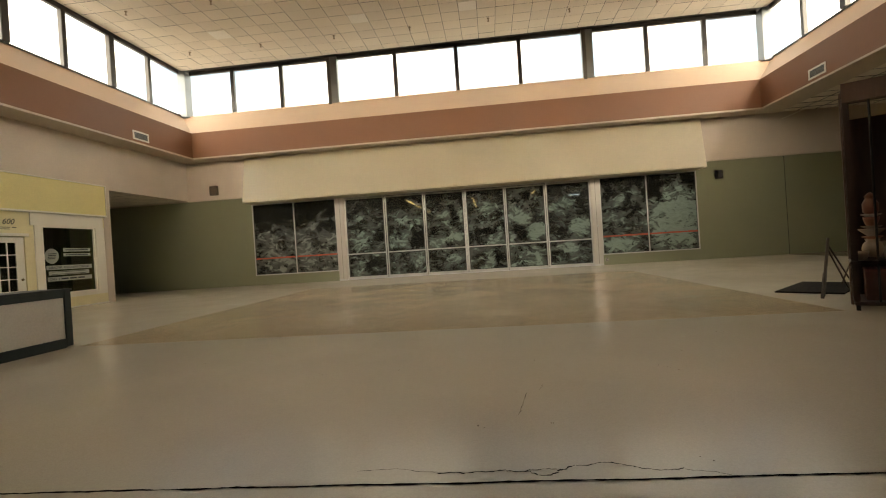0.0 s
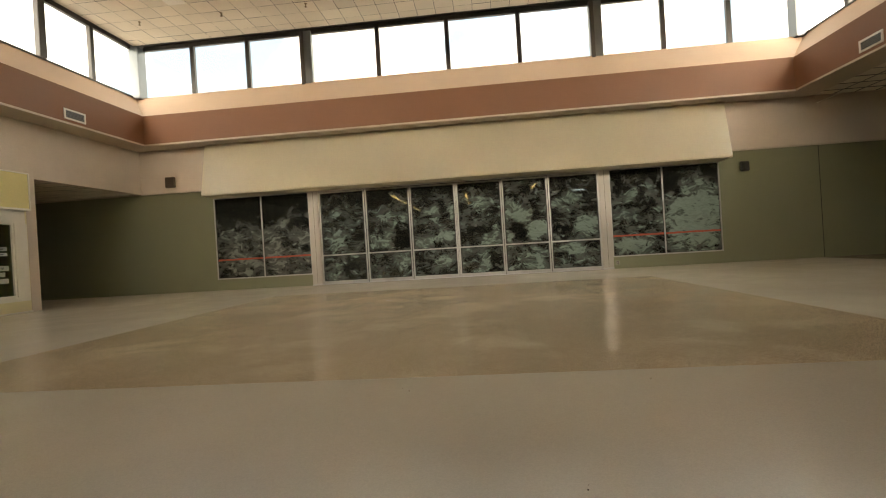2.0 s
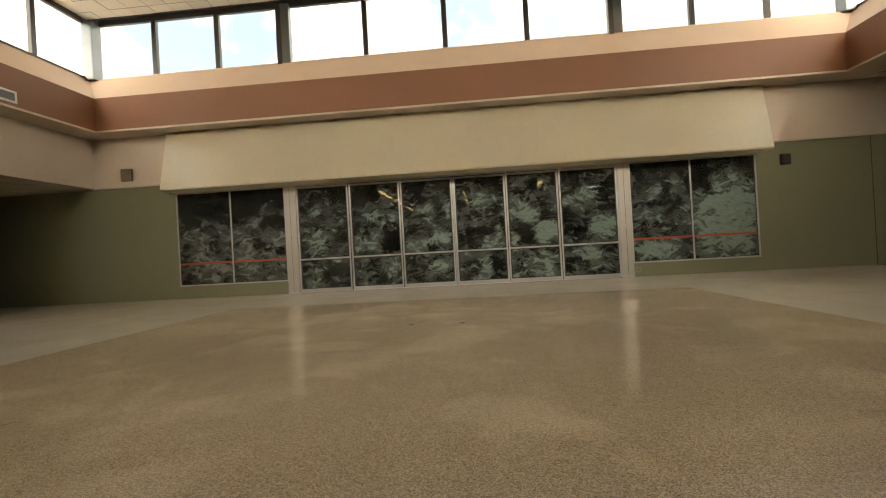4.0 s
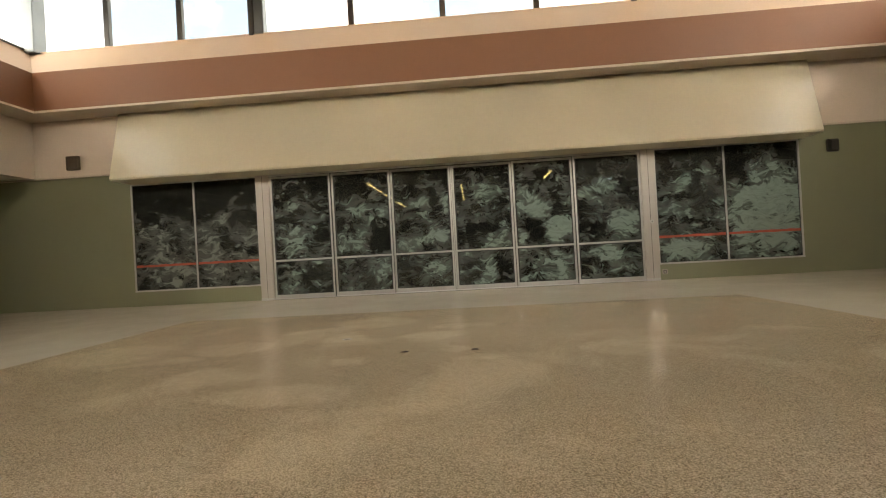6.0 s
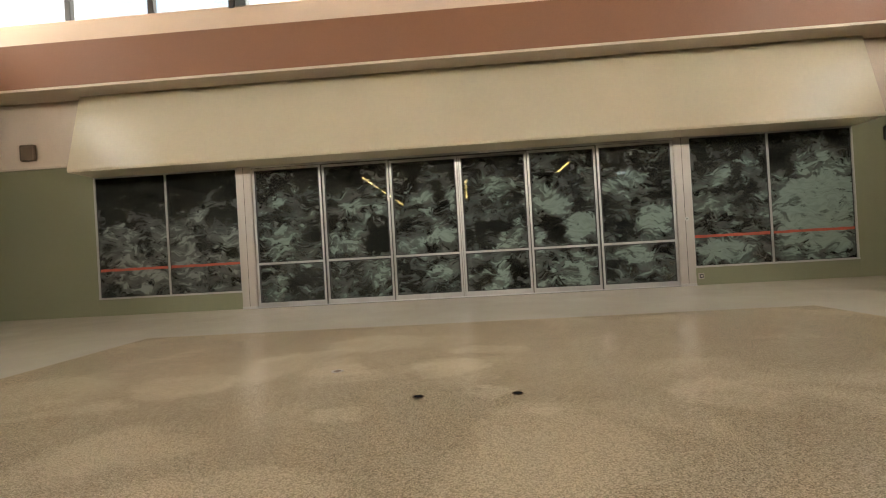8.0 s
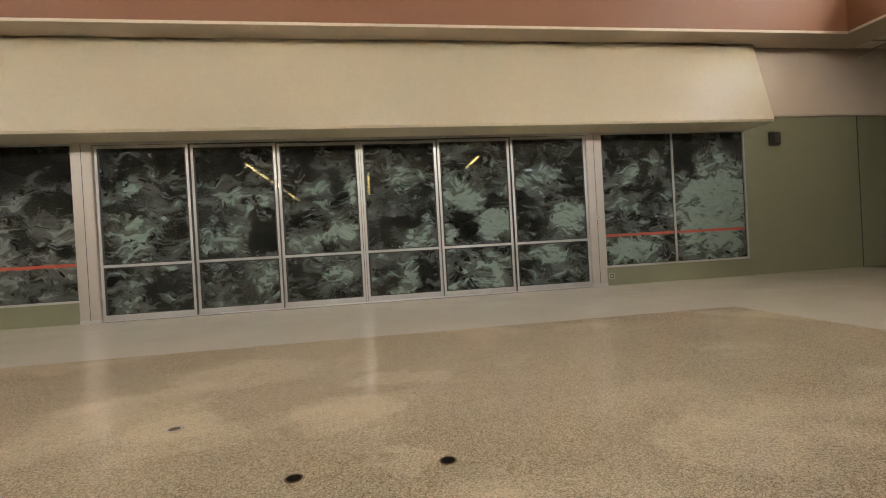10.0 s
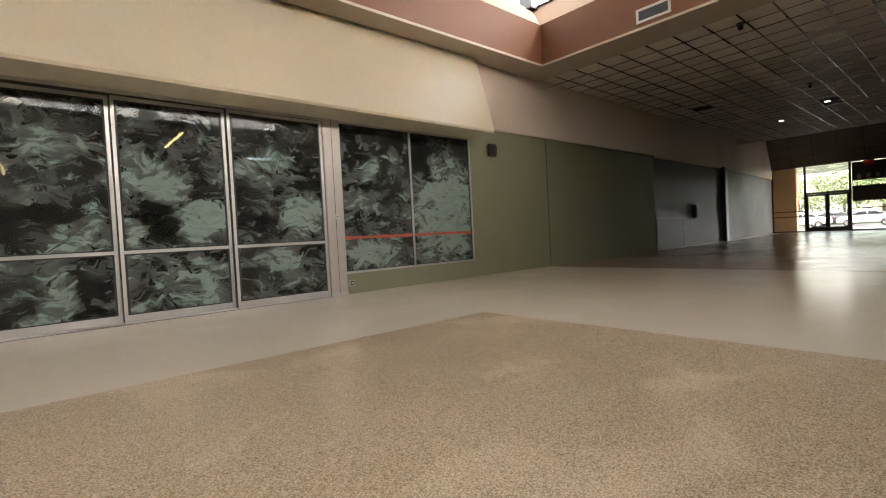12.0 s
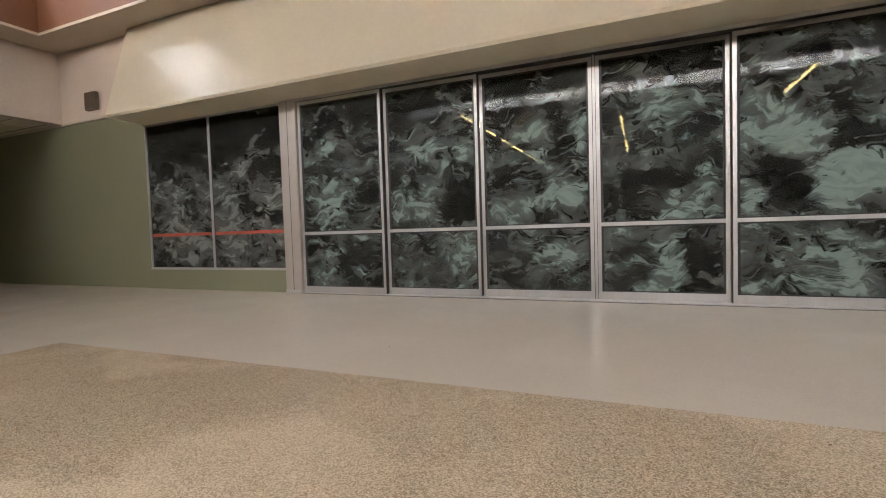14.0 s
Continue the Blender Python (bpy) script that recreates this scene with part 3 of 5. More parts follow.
# ---- storefront doors ----
def sliding_door(x0, x1, y, wash, inner):
    w = (x1 - x0) / 2
    d = thing("sliding_glass_door", (x0 + x1) / 2, y, 0, "aluminium framed sliding glass door smeared with whitewash", "door", "storefront doors")
    top, bottom, rail = 3.17, 0.02, 1.0
    for s in (-1, 1):
        xa, xb = sorted((s * w, s * (w - 0.045)))
        part("stile", block(xa, xb, -0.026, 0.026, bottom, top, 0.004), M_ALU, d)
    part("top_rail", block(-w + 0.045, w - 0.045, -0.02, 0.02, top - 0.055, top, 0.004), M_ALU, d)
    part("middle_rail", block(-w + 0.045, w - 0.045, -0.024, 0.02, rail - 0.024, rail + 0.024, 0.004), M_ALU, d)
    part("bottom_rail", block(-w + 0.045, w - 0.045, -0.022, 0.02, bottom, bottom + 0.10, 0.004), M_ALU, d)
    for z0, z1, mm in ((rail + 0.024, top - 0.055, wash), (bottom + 0.10, rail - 0.024, wash)):
        part("pane", block(-w + 0.045, w - 0.045, -0.004, 0.004, 0, z1 - z0), mm, d, at=(0, 0, z0))
        # rubber gaskets, widened at the stiles to draw the shadow gap too
        g = boxes((-w + 0.045, -w + 0.075, -0.016, 0.01, z0, z1), (w - 0.070, w - 0.045, -0.012, 0.01, z0, z1), (-w + 0.075, w - 0.070, -0.012, 0.01, z0, z0 + 0.014), (-w + 0.075, w - 0.070, -0.012, 0.01, z1 - 0.02, z1))
        part("gasket", g, M_GASKET_SHADE, d)
    # black strip puts shade on the stile's inner side face
    xa, xb = sorted((inner * w, inner * (w + 0.006)))
    part("weather_strip", block(xa, xb, -0.026, 0.05, bottom, top), M_GASKET_SHADE, d, "black strip drawn as the stile's shaded side")
    return d


DOOR_EDGES = (-4.70, -3.11, -1.58, -0.035, 1.51, 3.01, 4.64)
for i in range(6):
    a, b = DOOR_EDGES[i], DOOR_EDGES[i + 1]
    sliding_door(a + (0.035 if i == 3 else 0.004), b - 0.012, 17.985 + 0.062 * min(i, 5 - i), M_SMEAR[i], 1 if i < 3 else -1)
p = thing("door_jamb", 0, 18.07, 0, "aluminium post where the sliding doors meet", "door frame")
part("post", block(-0.036, -0.006, -0.03, 0.06, 0.02, 3.17, 0.005), M_ALU, p)
tr = thing("door_track", 0, 18.04, 0, "aluminium floor track and head rail of the sliding doors", "door frame")
part("head", block(-4.72, 4.64, -0.10, 0.14, 3.176, 3.222, 0.004), M_ALU, tr)
part("head_slot", block(-4.72, 4.64, -0.085, 0.13, 3.1705, 3.1755), M_GASKET_SHADE, tr, "dark slot under the head rail")
part("sill", block(-4.72, 4.64, -0.095, 0.14, 0.001, 0.018, 0.003), M_ALU, tr)
# dark strip draws the sill's shadow together with its joint
part("floor_joint", block(-4.72, 4.64, -0.107, -0.0955, 0.001, 0.006), M_GASKET_SHADE, tr, "dark strip for the joint and shade along the track")


def display_window(x0, x1, mull, label, wash):
    """Fixed shop window over a low green panel, with a strip of red tape across it."""
    c = (x0 + x1) / 2
    d = thing("display_window", c, 18.03, 0, label, "window", "storefront windows")
    z0, z1, f = 0.42, 3.19, 0.04
    part("kick_panel", block(x0 - c, x1 - c, -0.03, 0.12, 0, z0 - 0.04, 0.004), M_GREEN, d, "low olive green panel")
    part("sill", block(x0 - c, x1 - c, -0.045, 0.1, z0 - 0.04, z0, 0.004), M_ALU, d)
    part("head", block(x0 - c, x1 - c, -0.025, 0.06, z1, z1 + 0.032, 0.004), M_ALU, d)
    for x in (x0 + f / 2, mull, x1 - f / 2):
        part("mullion", block(x - c - f / 2, x - c + f / 2, -0.035, 0.05, z0, z1, 0.004), M_ALU, d)
    for a, b in ((x0 + f, mull - f / 2), (mull + f / 2, x1 - f)):
        pane = part("pane", block((a - b) / 2, (b - a) / 2, -0.004, 0.004, 0, z1 - z0), wash, d, at=((a + b) / 2 - c, 0, z0))
        part("gasket", boxes((a - c, a - c + 0.014, -0.012, 0.01, z0, z1), (b - c - 0.014, b - c, -0.012, 0.01, z0, z1), (a - c + 0.014, b - c - 0.014, -0.012, 0.01, z0, z0 + 0.012), (a - c + 0.014, b - c - 0.014, -0.012, 0.01, z1 - 0.014, z1)), M_GASKET_SHADE, d)
        bm = bmesh.new()
        rnd = random.Random(int(a * 100))
        k = 14
        lo = [((b - a - 0.028) * i / k + a - c + 0.014, 1.025 + rnd.uniform(-0.006, 0.006), 1.083 + rnd.uniform(-0.006, 0.006)) for i in range(k + 1)]
        q = [[bm.verts.new(p) for p in ((x, -0.009, za0), (x, -0.009, zb0), (x, -0.0055, zb0), (x, -0.0055, za0))] for x, za0, zb0 in lo]
        for u, v in zip(q, q[1:]):
            for i in range(4):
                bm.faces.new((u[i], u[(i + 1) % 4], v[(i + 1) % 4], v[i]))
        bm.faces.new(q[0])
        bm.faces.new(q[-1])
        part("tape_strip", bm, M_RED, d, "strip of red tape")
    return d


display_window(-8.50, -5.06, -6.78, "storefront window smeared with grey whitewash above a green panel", M_SMEAR_WEST)
display_window(4.97, 8.40, 6.64, "storefront window thickly smeared with pale green whitewash", M_SMEAR_EAST)

# ---- dim store behind the glass ----
setting("store_wall_west", block(-9.2, -9.0, 18.26, 31.0, 0, 3.55), M_SHOPWALL, "dim store side wall", "wall")
setting("store_wall_east", block(9.0, 9.2, 18.26, 31.0, 0, 3.55), M_SHOPWALL, "dim store side wall", "wall")
setting("store_wall_back", block(-9.2, 9.2, 31.0, 31.2, 0, 3.55), M_SHOPWALL, "dim store back wall", "wall")
setting("store_ceiling", block(-9.2, 9.2, 18.26, 31.2, 3.56, 3.7), M_SHOPWALL, "dim store ceiling", "ceiling")


def strip_light(x, y0, y1, z, mm, label):
    d = thing("strip_light", x, (y0 + y1) / 2, 3.56, label, "ceiling light", "store strip lights")
    h = (y1 - y0) / 2
    part("housing", block(-0.07, 0.07, -h, h, z + 0.02 - 3.56, z + 0.07 - 3.56, 0.01), M_WHITE, d)
    for s in (-1, 1):
        part("hanger", rod(bmesh.new(), (0, s * h * 0.7, z + 0.06 - 3.56), (0, s * h * 0.7, 0), 0.006), M_CHROME, d)
    part("tube", rod(bmesh.new(), (0, -h + 0.03, z - 3.56), (0, h - 0.03, z - 3.56), 0.012, 10), mm, d, "lit fluorescent tube")


strip_light(-2.68, 20.3, 22.7, 3.2, M_TUBE, "lit warm fluorescent strip in the dim store")
strip_light(-2.68, 23.2, 25.6, 3.2, M_TUBE, "lit warm fluorescent strip in the dim store")
strip_light(-2.68, 26.1, 28.5, 3.2, M_TUBE, "lit warm fluorescent strip in the dim store")
strip_light(0.15, 22.6, 25.0, 3.3, M_TUBE, "lit warm fluorescent strip in the dim store")
strip_light(0.15, 25.6, 28.0, 3.3, M_TUBE, "lit warm fluorescent strip in the dim store")
strip_light(2.85, 20.0, 21.6, 3.18, M_TUBE, "lit warm fluorescent strip in the dim store")

b = thing("hanging_lamp", 4.57, 20.9, 3.56, "lit bluish white lamp hanging in the dim store", "ceiling light")
part("housing", block(-0.26, 0.26, -0.08, 0.08, -0.60, -0.54, 0.012), M_WHITE, b)
for dx in (-0.18, 0.18):
    part("hanger", rod(bmesh.new(), (dx, 0, -0.55), (dx, 0, 0), 0.005), M_CHROME, b)
for dy in (-0.04, 0.04):
    part("tube", rod(bmesh.new(), (-0.24, dy, -0.615), (0.24, dy, -0.615), 0.013, 10), M_TUBE_COOL, b, "lit tube")

b = thing("leaning_board", 1.36, 18.30, 0, "brown board standing inside behind the glass door", "board")
part("panel", block(-0.12, 0.12, 0, 0.03, 0, 0.94, 0.004), M_WOOD_EDGE, b)
part("edge_strip", block(0.12, 0.15, -0.01, 0.04, 0, 0.94, 0.004), M_BOXBROWN, b)
b = thing("picture_frame", 4.2, 18.42, 0, "thin brown frame on a stand inside the store", "frame")
part("border", boxes((-0.30, 0.30, 0, 0.02, 2.36, 2.40), (-0.30, 0.30, 0, 0.02, 1.94, 1.98), (-0.30, -0.26, 0, 0.02, 1.98, 2.36), (0.26, 0.30, 0, 0.02, 1.98, 2.36)), M_CRATE, b)
part("stand", block(-0.02, 0.02, 0.02, 0.05, 0, 2.36), M_BOXBROWN, b)

# ---- atrium: soffit, terracotta band, sill, clerestory ----
def ring(profile, edges):
    """A mitred ring round the atrium: outline of (outward distance, z); edges: x0, x1, y0, y1 at distance 0."""
    x0, x1, y0, y1 = edges
    bm = bmesh.new()
    rows = [[bm.verts.new(p) for p in ((x0 - d, y0 - d, z), (x1 + d, y0 - d, z), (x1 + d, y1 + d, z), (x0 - d, y1 + d, z))] for d, z in profile]
    k = len(rows)
    for i in range(k):
        a, b = rows[i], rows[(i + 1) % k]
        for j in range(4):
            bm.faces.new((a[j], a[(j + 1) % 4], b[(j + 1) % 4], b[j]))
    bmesh.ops.recalc_face_normals(bm, faces=bm.faces[:])
    return bm


EDGES = (-X_EDGE, X_EDGE, YF_EDGE, Y_EDGE)
setting("soffit", ring([(0.012, Z_SOFFIT), (0.97, Z_SOFFIT), (0.97, Z_SOFFIT + 0.10), (0.012, Z_SOFFIT + 0.10)], EDGES), M_SOFFIT, "plastered soffit strip round the atrium", "ceiling")
setting("soffit_bead", ring([(-0.006, Z_SOFFIT - 0.008), (0.05, Z_SOFFIT - 0.008), (0.05, Z_SOFFIT + 0.045), (-0.006, Z_SOFFIT + 0.045)], EDGES), M_SOFFIT, "rounded bead along the soffit edge", "trim")
setting("fascia_band", ring([(0.0, Z_SOFFIT + 0.05), (0.10, Z_SOFFIT + 0.05), (0.10, Z_BAND), (0.0, Z_BAND)], EDGES), M_BROWN, "terracotta painted band round the atrium", "wall")
setting("clerestory_sill", ring([(0.003, Z_BAND), (0.86, Z_SILL - 0.03), (0.86, Z_SILL), (1.06, Z_SILL), (1.06, Z_BAND), (0.1, Z_BAND)], EDGES), M_PEACH, "peach painted sloping sill under the clerestory", "wall")

window_count = 0


def clerestory(axis, place, start, end, mullions, thick, outward, head=0.0):
    """A row of clerestory panes along x or y with bronze bars."""
    global window_count
    window_count += 1
    row = frame_only("window_%d" % window_count, "row of clerestory panes in dark bronze frames under a bright sky", "window", *((0, place, Z_SILL) if axis == "x" else (place, 0, Z_SILL)))

    def bar(name, a, b, z0, z1, deep, mm, bevel=0.006):
        d0, d1 = sorted((-deep * outward, 0.06 * outward))
        bmx = block(a, b, d0, d1, z0, z1, bevel) if axis == "x" else block(d0, d1, a, b, z0, z1, bevel)
        part(name, bmx, mm, row)

    h = Z_HEAD - Z_SILL - head
    bar("bottom_bar", start, end, 0.002, 0.05, 0.05, M_BRONZE)
    bar("head_bar", start, end, h - 0.08, h + 0.06, 0.06, M_BRONZE)
    stops = [(start, 0.0)]
    for m in mullions:
        w = 0.075
        bar("mullion", m - w, m + w, 0.05, h - 0.08, 0.07, M_BRONZE)
        stops.append((m, w))
    for m in thick:
        w = 0.20 if axis == "x" else 0.11
        if axis == "x":
            bar("post", m - w, m - 0.06, -0.07, h - 0.002, 0.20, M_BRONZE, 0.01)
            bar("post", m - 0.06, m + w, -0.07, h - 0.002, 0.17, M_STEEL, 0.01)
        else:
            bar("post", m - w, m + w, 0.05, h - 0.08, 0.10, M_BRONZE, 0.01)
        stops.append((m, w))
    stops = sorted(stops) + [(end, 0.0)]
    for (a, wa), (b, wb) in zip(stops, stops[1:]):
        d0, d1 = sorted((0.02 * outward, 0.028 * outward))
        a2, b2 = a + wa, b - wb
        bmx = block(a2, b2, d0, d1, 0.05, h - 0.08) if axis == "x" else block(d0, d1, a2, b2, 0.05, h - 0.08)
        part("pane", bmx, M_GLASS, row).visible_shadow = False
    return row


SIDE_X = (-9.10, -7.05, -2.40, 0.0, 2.40, 7.05, 9.10)
clerestory("x", Y_WIN, -10.93, 10.93, SIDE_X, (-4.90, 4.90), 1)
clerestory("x", YF_WIN, -10.93, 10.93, SIDE_X, (-4.90, 4.90), -1, 1.20)
# unseen panel, sized to limit the front panes' reflection and daylight
setting("clerestory_apron", block(-10.93, 10.93, YF_WIN - 0.06, YF_WIN + 0.05, Z_HEAD - 1.14, Z_HEAD + 0.06), M_BEIGE, "unseen plain panel that shortens the front clerestory and its daylight", "wall")
SIDE_Y = [16.28 - 3.48 * i for i in range(4)]
THICK_Y = [14.54 - 3.48 * i for i in range(3)]
clerestory("y", -X_WIN, 4.07, Y_WIN - 0.35, SIDE_Y, THICK_Y, -1)
clerestory("y", X_WIN, 4.07, Y_WIN - 0.35, SIDE_Y, THICK_Y, 1)
# unseen panels, added in place of glass to darken the near floor
setting("clerestory_end_panels", boxes((-X_WIN - 0.06, -X_WIN + 0.05, YF_WIN + 0.35, 4.07, Z_SILL, Z_HEAD + 0.06), (X_WIN - 0.05, X_WIN + 0.06, YF_WIN + 0.35, 4.07, Z_SILL, Z_HEAD + 0.06)), M_BEIGE, "unseen plain panels added to block daylight at the clerestory ends", "wall")
for sx in (-1, 1):
    for y0, y1 in ((Y_WIN - 0.35, Y_WIN + 0.05), (YF_WIN - 0.05, YF_WIN + 0.35)):
        c = thing("corner_post", sx * 11.08, (y0 + y1) / 2, Z_SILL, "grey steel corner post of the clerestory", "post", "corner posts")
        part("shaft", block(-0.15, 0.20, y0 - (y0 + y1) / 2, y1 - (y0 + y1) / 2, -0.05, Z_HEAD - Z_SILL, 0.012) if sx > 0 else block(-0.20, 0.15, y0 - (y0 + y1) / 2, y1 - (y0 + y1) / 2, -0.05, Z_HEAD - Z_SILL, 0.012), M_STEEL, c)


def tiled_ceiling(name, x0, x1, y0, y1, z, size_x, size_y, gap, mm, label, origin=(0, 0), missing=()):
    """Lay-in ceiling: one mesh of slightly domed tiles below a sheet dark as shaded gaps."""
    verts, faces, mats = [], [], []

    def quad(*p):
        k = len(verts)
        verts.extend(p)
        faces.append(tuple(range(k, k + len(p))))

    rnd = random.Random(5)
    i0 = math.floor((x0 - origin[0]) / size_x)
    j0 = math.floor((y0 - origin[1]) / size_y)
    i = i0
    while origin[0] + i * size_x < x1:
        j = j0
        while origin[1] + j * size_y < y1:
            a, b = max(x0, origin[0] + i * size_x + gap), min(x1, origin[0] + (i + 1) * size_x - gap)
            c, d = max(y0, origin[1] + j * size_y + gap), min(y1, origin[1] + (j + 1) * size_y - gap)
            if b - a > 0.03 and d - c > 0.03 and (i - i0, j - j0) not in missing:
                t = z + rnd.uniform(-0.003, 0.004)
                u = t + 0.004
                e = 0.006
                k = len(verts)
                verts.extend(((a + e, c + e, t), (b - e, c + e, t), (b - e, d - e, t), (a + e, d - e, t), (a, c, u), (b, c, u), (b, d, u), (a, d, u)))
                faces.extend(((k, k + 3, k + 2, k + 1), (k, k + 1, k + 5, k + 4), (k + 1, k + 2, k + 6, k + 5), (k + 2, k + 3, k + 7, k + 6), (k + 3, k, k + 4, k + 7)))
            j += 1
        i += 1
    count = len(faces)
    # backing sheet coloured dark, in place of shade between the tiles
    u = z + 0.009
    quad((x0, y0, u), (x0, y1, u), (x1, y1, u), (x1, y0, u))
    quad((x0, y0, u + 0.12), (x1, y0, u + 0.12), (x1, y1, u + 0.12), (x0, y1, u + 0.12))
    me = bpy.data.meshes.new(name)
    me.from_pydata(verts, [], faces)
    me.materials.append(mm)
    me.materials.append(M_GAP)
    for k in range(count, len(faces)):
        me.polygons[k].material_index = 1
    return tagged(new(name, me), label, "ceiling", kind="structure")


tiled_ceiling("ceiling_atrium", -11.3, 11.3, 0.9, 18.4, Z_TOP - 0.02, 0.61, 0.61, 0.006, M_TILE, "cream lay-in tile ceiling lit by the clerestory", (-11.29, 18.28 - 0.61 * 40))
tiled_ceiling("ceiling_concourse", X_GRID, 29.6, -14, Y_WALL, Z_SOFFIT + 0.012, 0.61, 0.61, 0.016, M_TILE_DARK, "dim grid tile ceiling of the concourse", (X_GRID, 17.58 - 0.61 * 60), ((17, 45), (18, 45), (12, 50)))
bm = bmesh.new()
for k in range(52):
    y = 17.58 - 0.61 * k
    box(bm, X_GRID + 0.002, 29.59, y - 0.014, y + 0.014, Z_SOFFIT + 0.004, Z_SOFFIT + 0.016)
for k in range(1, 30):
    x = X_GRID + 0.61 * k
    box(bm, x - 0.010, x + 0.010, -13.9, Y_WALL - 0.02, Z_SOFFIT + 0.006, Z_SOFFIT + 0.0155)
setting("ceiling_grid", bm, M_TBAR, "dark satin metal grid of the concourse ceiling", "ceiling")
tiled_ceiling("ceiling_front", -11.3, X_GRID, -14, 1.05, Z_SOFFIT + 0.06, 0.61, 0.61, 0.012, M_TILE_DARK, "tile ceiling of the concourse", (0, 0))
tiled_ceiling("ceiling_corridor", -26, X_WALL - 0.02, 13.6, Y_WALL, 3.56, 0.61, 0.61, 0.014, M_TILE_DARK, "dim tile ceiling of the side corridor", (0, 13.6))
setting("ceiling_lobby", block(29.6, EAST + 0.2, -14, 20.0, 6.12, 6.3), M_TILE_DARK, "high dim ceiling by the entrance", "ceiling")
setting("ceiling_step", block(29.6, 29.75, -14, 20.0, Z_SOFFIT, 6.12), M_TILE_DARK, "step up to the higher ceiling", "ceiling")
# roof round the clerestory, and over it
setting("roof_lower", boxes((-31, -11.40, -15, 33, 6.32, 6.5), (11.40, 40, -15, 33, 6.32, 6.5), (-11.40, 11.40, 18.40, 33, 6.32, 6.5), (-11.40, 11.40, -15, 0.90, 6.32, 6.5)), M_ROOF, "flat roof round the clerestory", "roof")
setting("roof_atrium", block(-11.7, 11.7, 0.5, 18.8, 9.06, 9.25), M_ROOF, "flat roof over the atrium", "roof")
setting("clerestory_head", ring([(0.80, Z_HEAD + 0.055), (1.10, Z_HEAD + 0.055), (1.10, 9.06), (0.80, 9.06)], EDGES), M_BRONZE, "dark bronze head trim over the clerestory", "trim")

# ---- wall with the yellow shop, side corridor ----
bm = boxes((X_WALL - 0.2, X_WALL, -14, Y_WALL, 3.63, Z_SOFFIT + 0.05), (X_WALL - 0.2, X_WALL, 14.02, Y_WALL, 3.55, 3.63))
setting("wall_west_upper", bm, M_BEIGE, "beige painted bulkhead above shop and corridor", "wall")
setting("wall_west_pier", block(X_WALL - 1.2, X_WALL + 0.004, 13.75, 14.02, 0, 3.63), M_BEIGE, "beige pier between the yellow shop and the dark corridor", "wall")
setting("wall_corridor", block(-26, X_WALL - 1.2, 13.4, 13.6, 0, 3.6), M_GREEN, "dark corridor wall", "wall")
setting("wall_corridor_end", block(-26.2, -26, 13.4, 18.3, 0, 3.8), M_GREEN, "dark corridor end wall", "wall")
setting("wall_west_shopfront", boxes((X_WALL - 0.25, X_WALL, -14, 10.18, 0, 2.69), (X_WALL - 0.25, X_WALL, 10.18, 11.20, 2.02, 2.69), (X_WALL - 0.25, X_WALL, 11.20, 11.63, 0, 2.69), (X_WALL - 0.25, X_WALL, 11.63, 13.39, 0, 0.40), (X_WALL - 0.25, X_WALL, 11.63, 13.39, 2.33, 2.69), (X_WALL - 0.25, X_WALL, 13.39, 13.75, 0, 2.69)), M_PALE_YELLOW, "pale yellow painted shopfront", "wall")
setting("shop_room", boxes((-16, -15.8, 8, 13.4, 0, 3.6), (-16, X_WALL - 0.25, 7.9, 8.0, 0, 3.6), (-16, X_WALL - 0.25, 8.0, 13.4, 3.0, 3.1)), M_SHOPWALL, "dim shop interior", "wall")

sg = thing("shop_sign_board", X_WALL, 11.05, 2.69, "plain yellow sign board above the shopfront", "sign")
part("board", block(0.0, 0.10, -14.0, 2.70, 0.02, 0.93, 0.004), M_YELLOW, sg)
part("lower_trim", block(0.0, 0.125, -14.0, 2.71, -0.03, 0.02, 0.004), M_WHITE, sg)
part("upper_trim", block(0.0, 0.125, -14.0, 2.71, 0.93, 0.96, 0.004), M_WHITE, sg)
part("end_trim", block(0.0, 0.12, 2.70, 2.73, -0.03, 0.96, 0.004), M_WHITE, sg)

# white trim on the shopfront
for nm, a in (("trim_panel_head", (11.35, 13.67, 2.32, 2.66)), ("trim_window_side", (13.38, 13.71, 0.41, 2.32)), ("trim_window_inner", (11.45, 11.65, 0.41, 2.32)), ("trim_sill", (11.45, 13.71, 0.30, 0.41)), ("trim_base", (11.20, 13.75, 0.0, 0.03)), ("trim_door_head", (9.9, 11.29, 2.02, 2.10))):
    setting(nm, block(X_WALL, X_WALL + 0.035, a[0], a[1], a[2], a[3], 0.003), M_WHITE, "white painted shopfront trim", "trim")

w = frame_only("window_5", "dark shop window with white notices stuck inside the glass", "window", X_WALL, 12.51, 0.41)
hw = 0.86
part("window_frame", boxes((-0.08, 0.02, -hw, -hw + 0.05, 0, 1.92), (-0.08, 0.02, hw - 0.05, hw, 0, 1.92), (-0.08, 0.02, -hw + 0.05, hw - 0.05, 0, 0.05), (-0.08, 0.02, -hw + 0.05, hw - 0.05, 1.87, 1.92)), M_WHITE, w)
part("pane", block(-0.035, -0.028, -hw + 0.05, hw - 0.05, 0.05, 1.87), M_SHOPGLASS, w)
FACE = Matrix(((0, 0, 1, 0), (1, 0, 0, 0), (0, 1, 0, 0), (0, 0, 0, 1)))


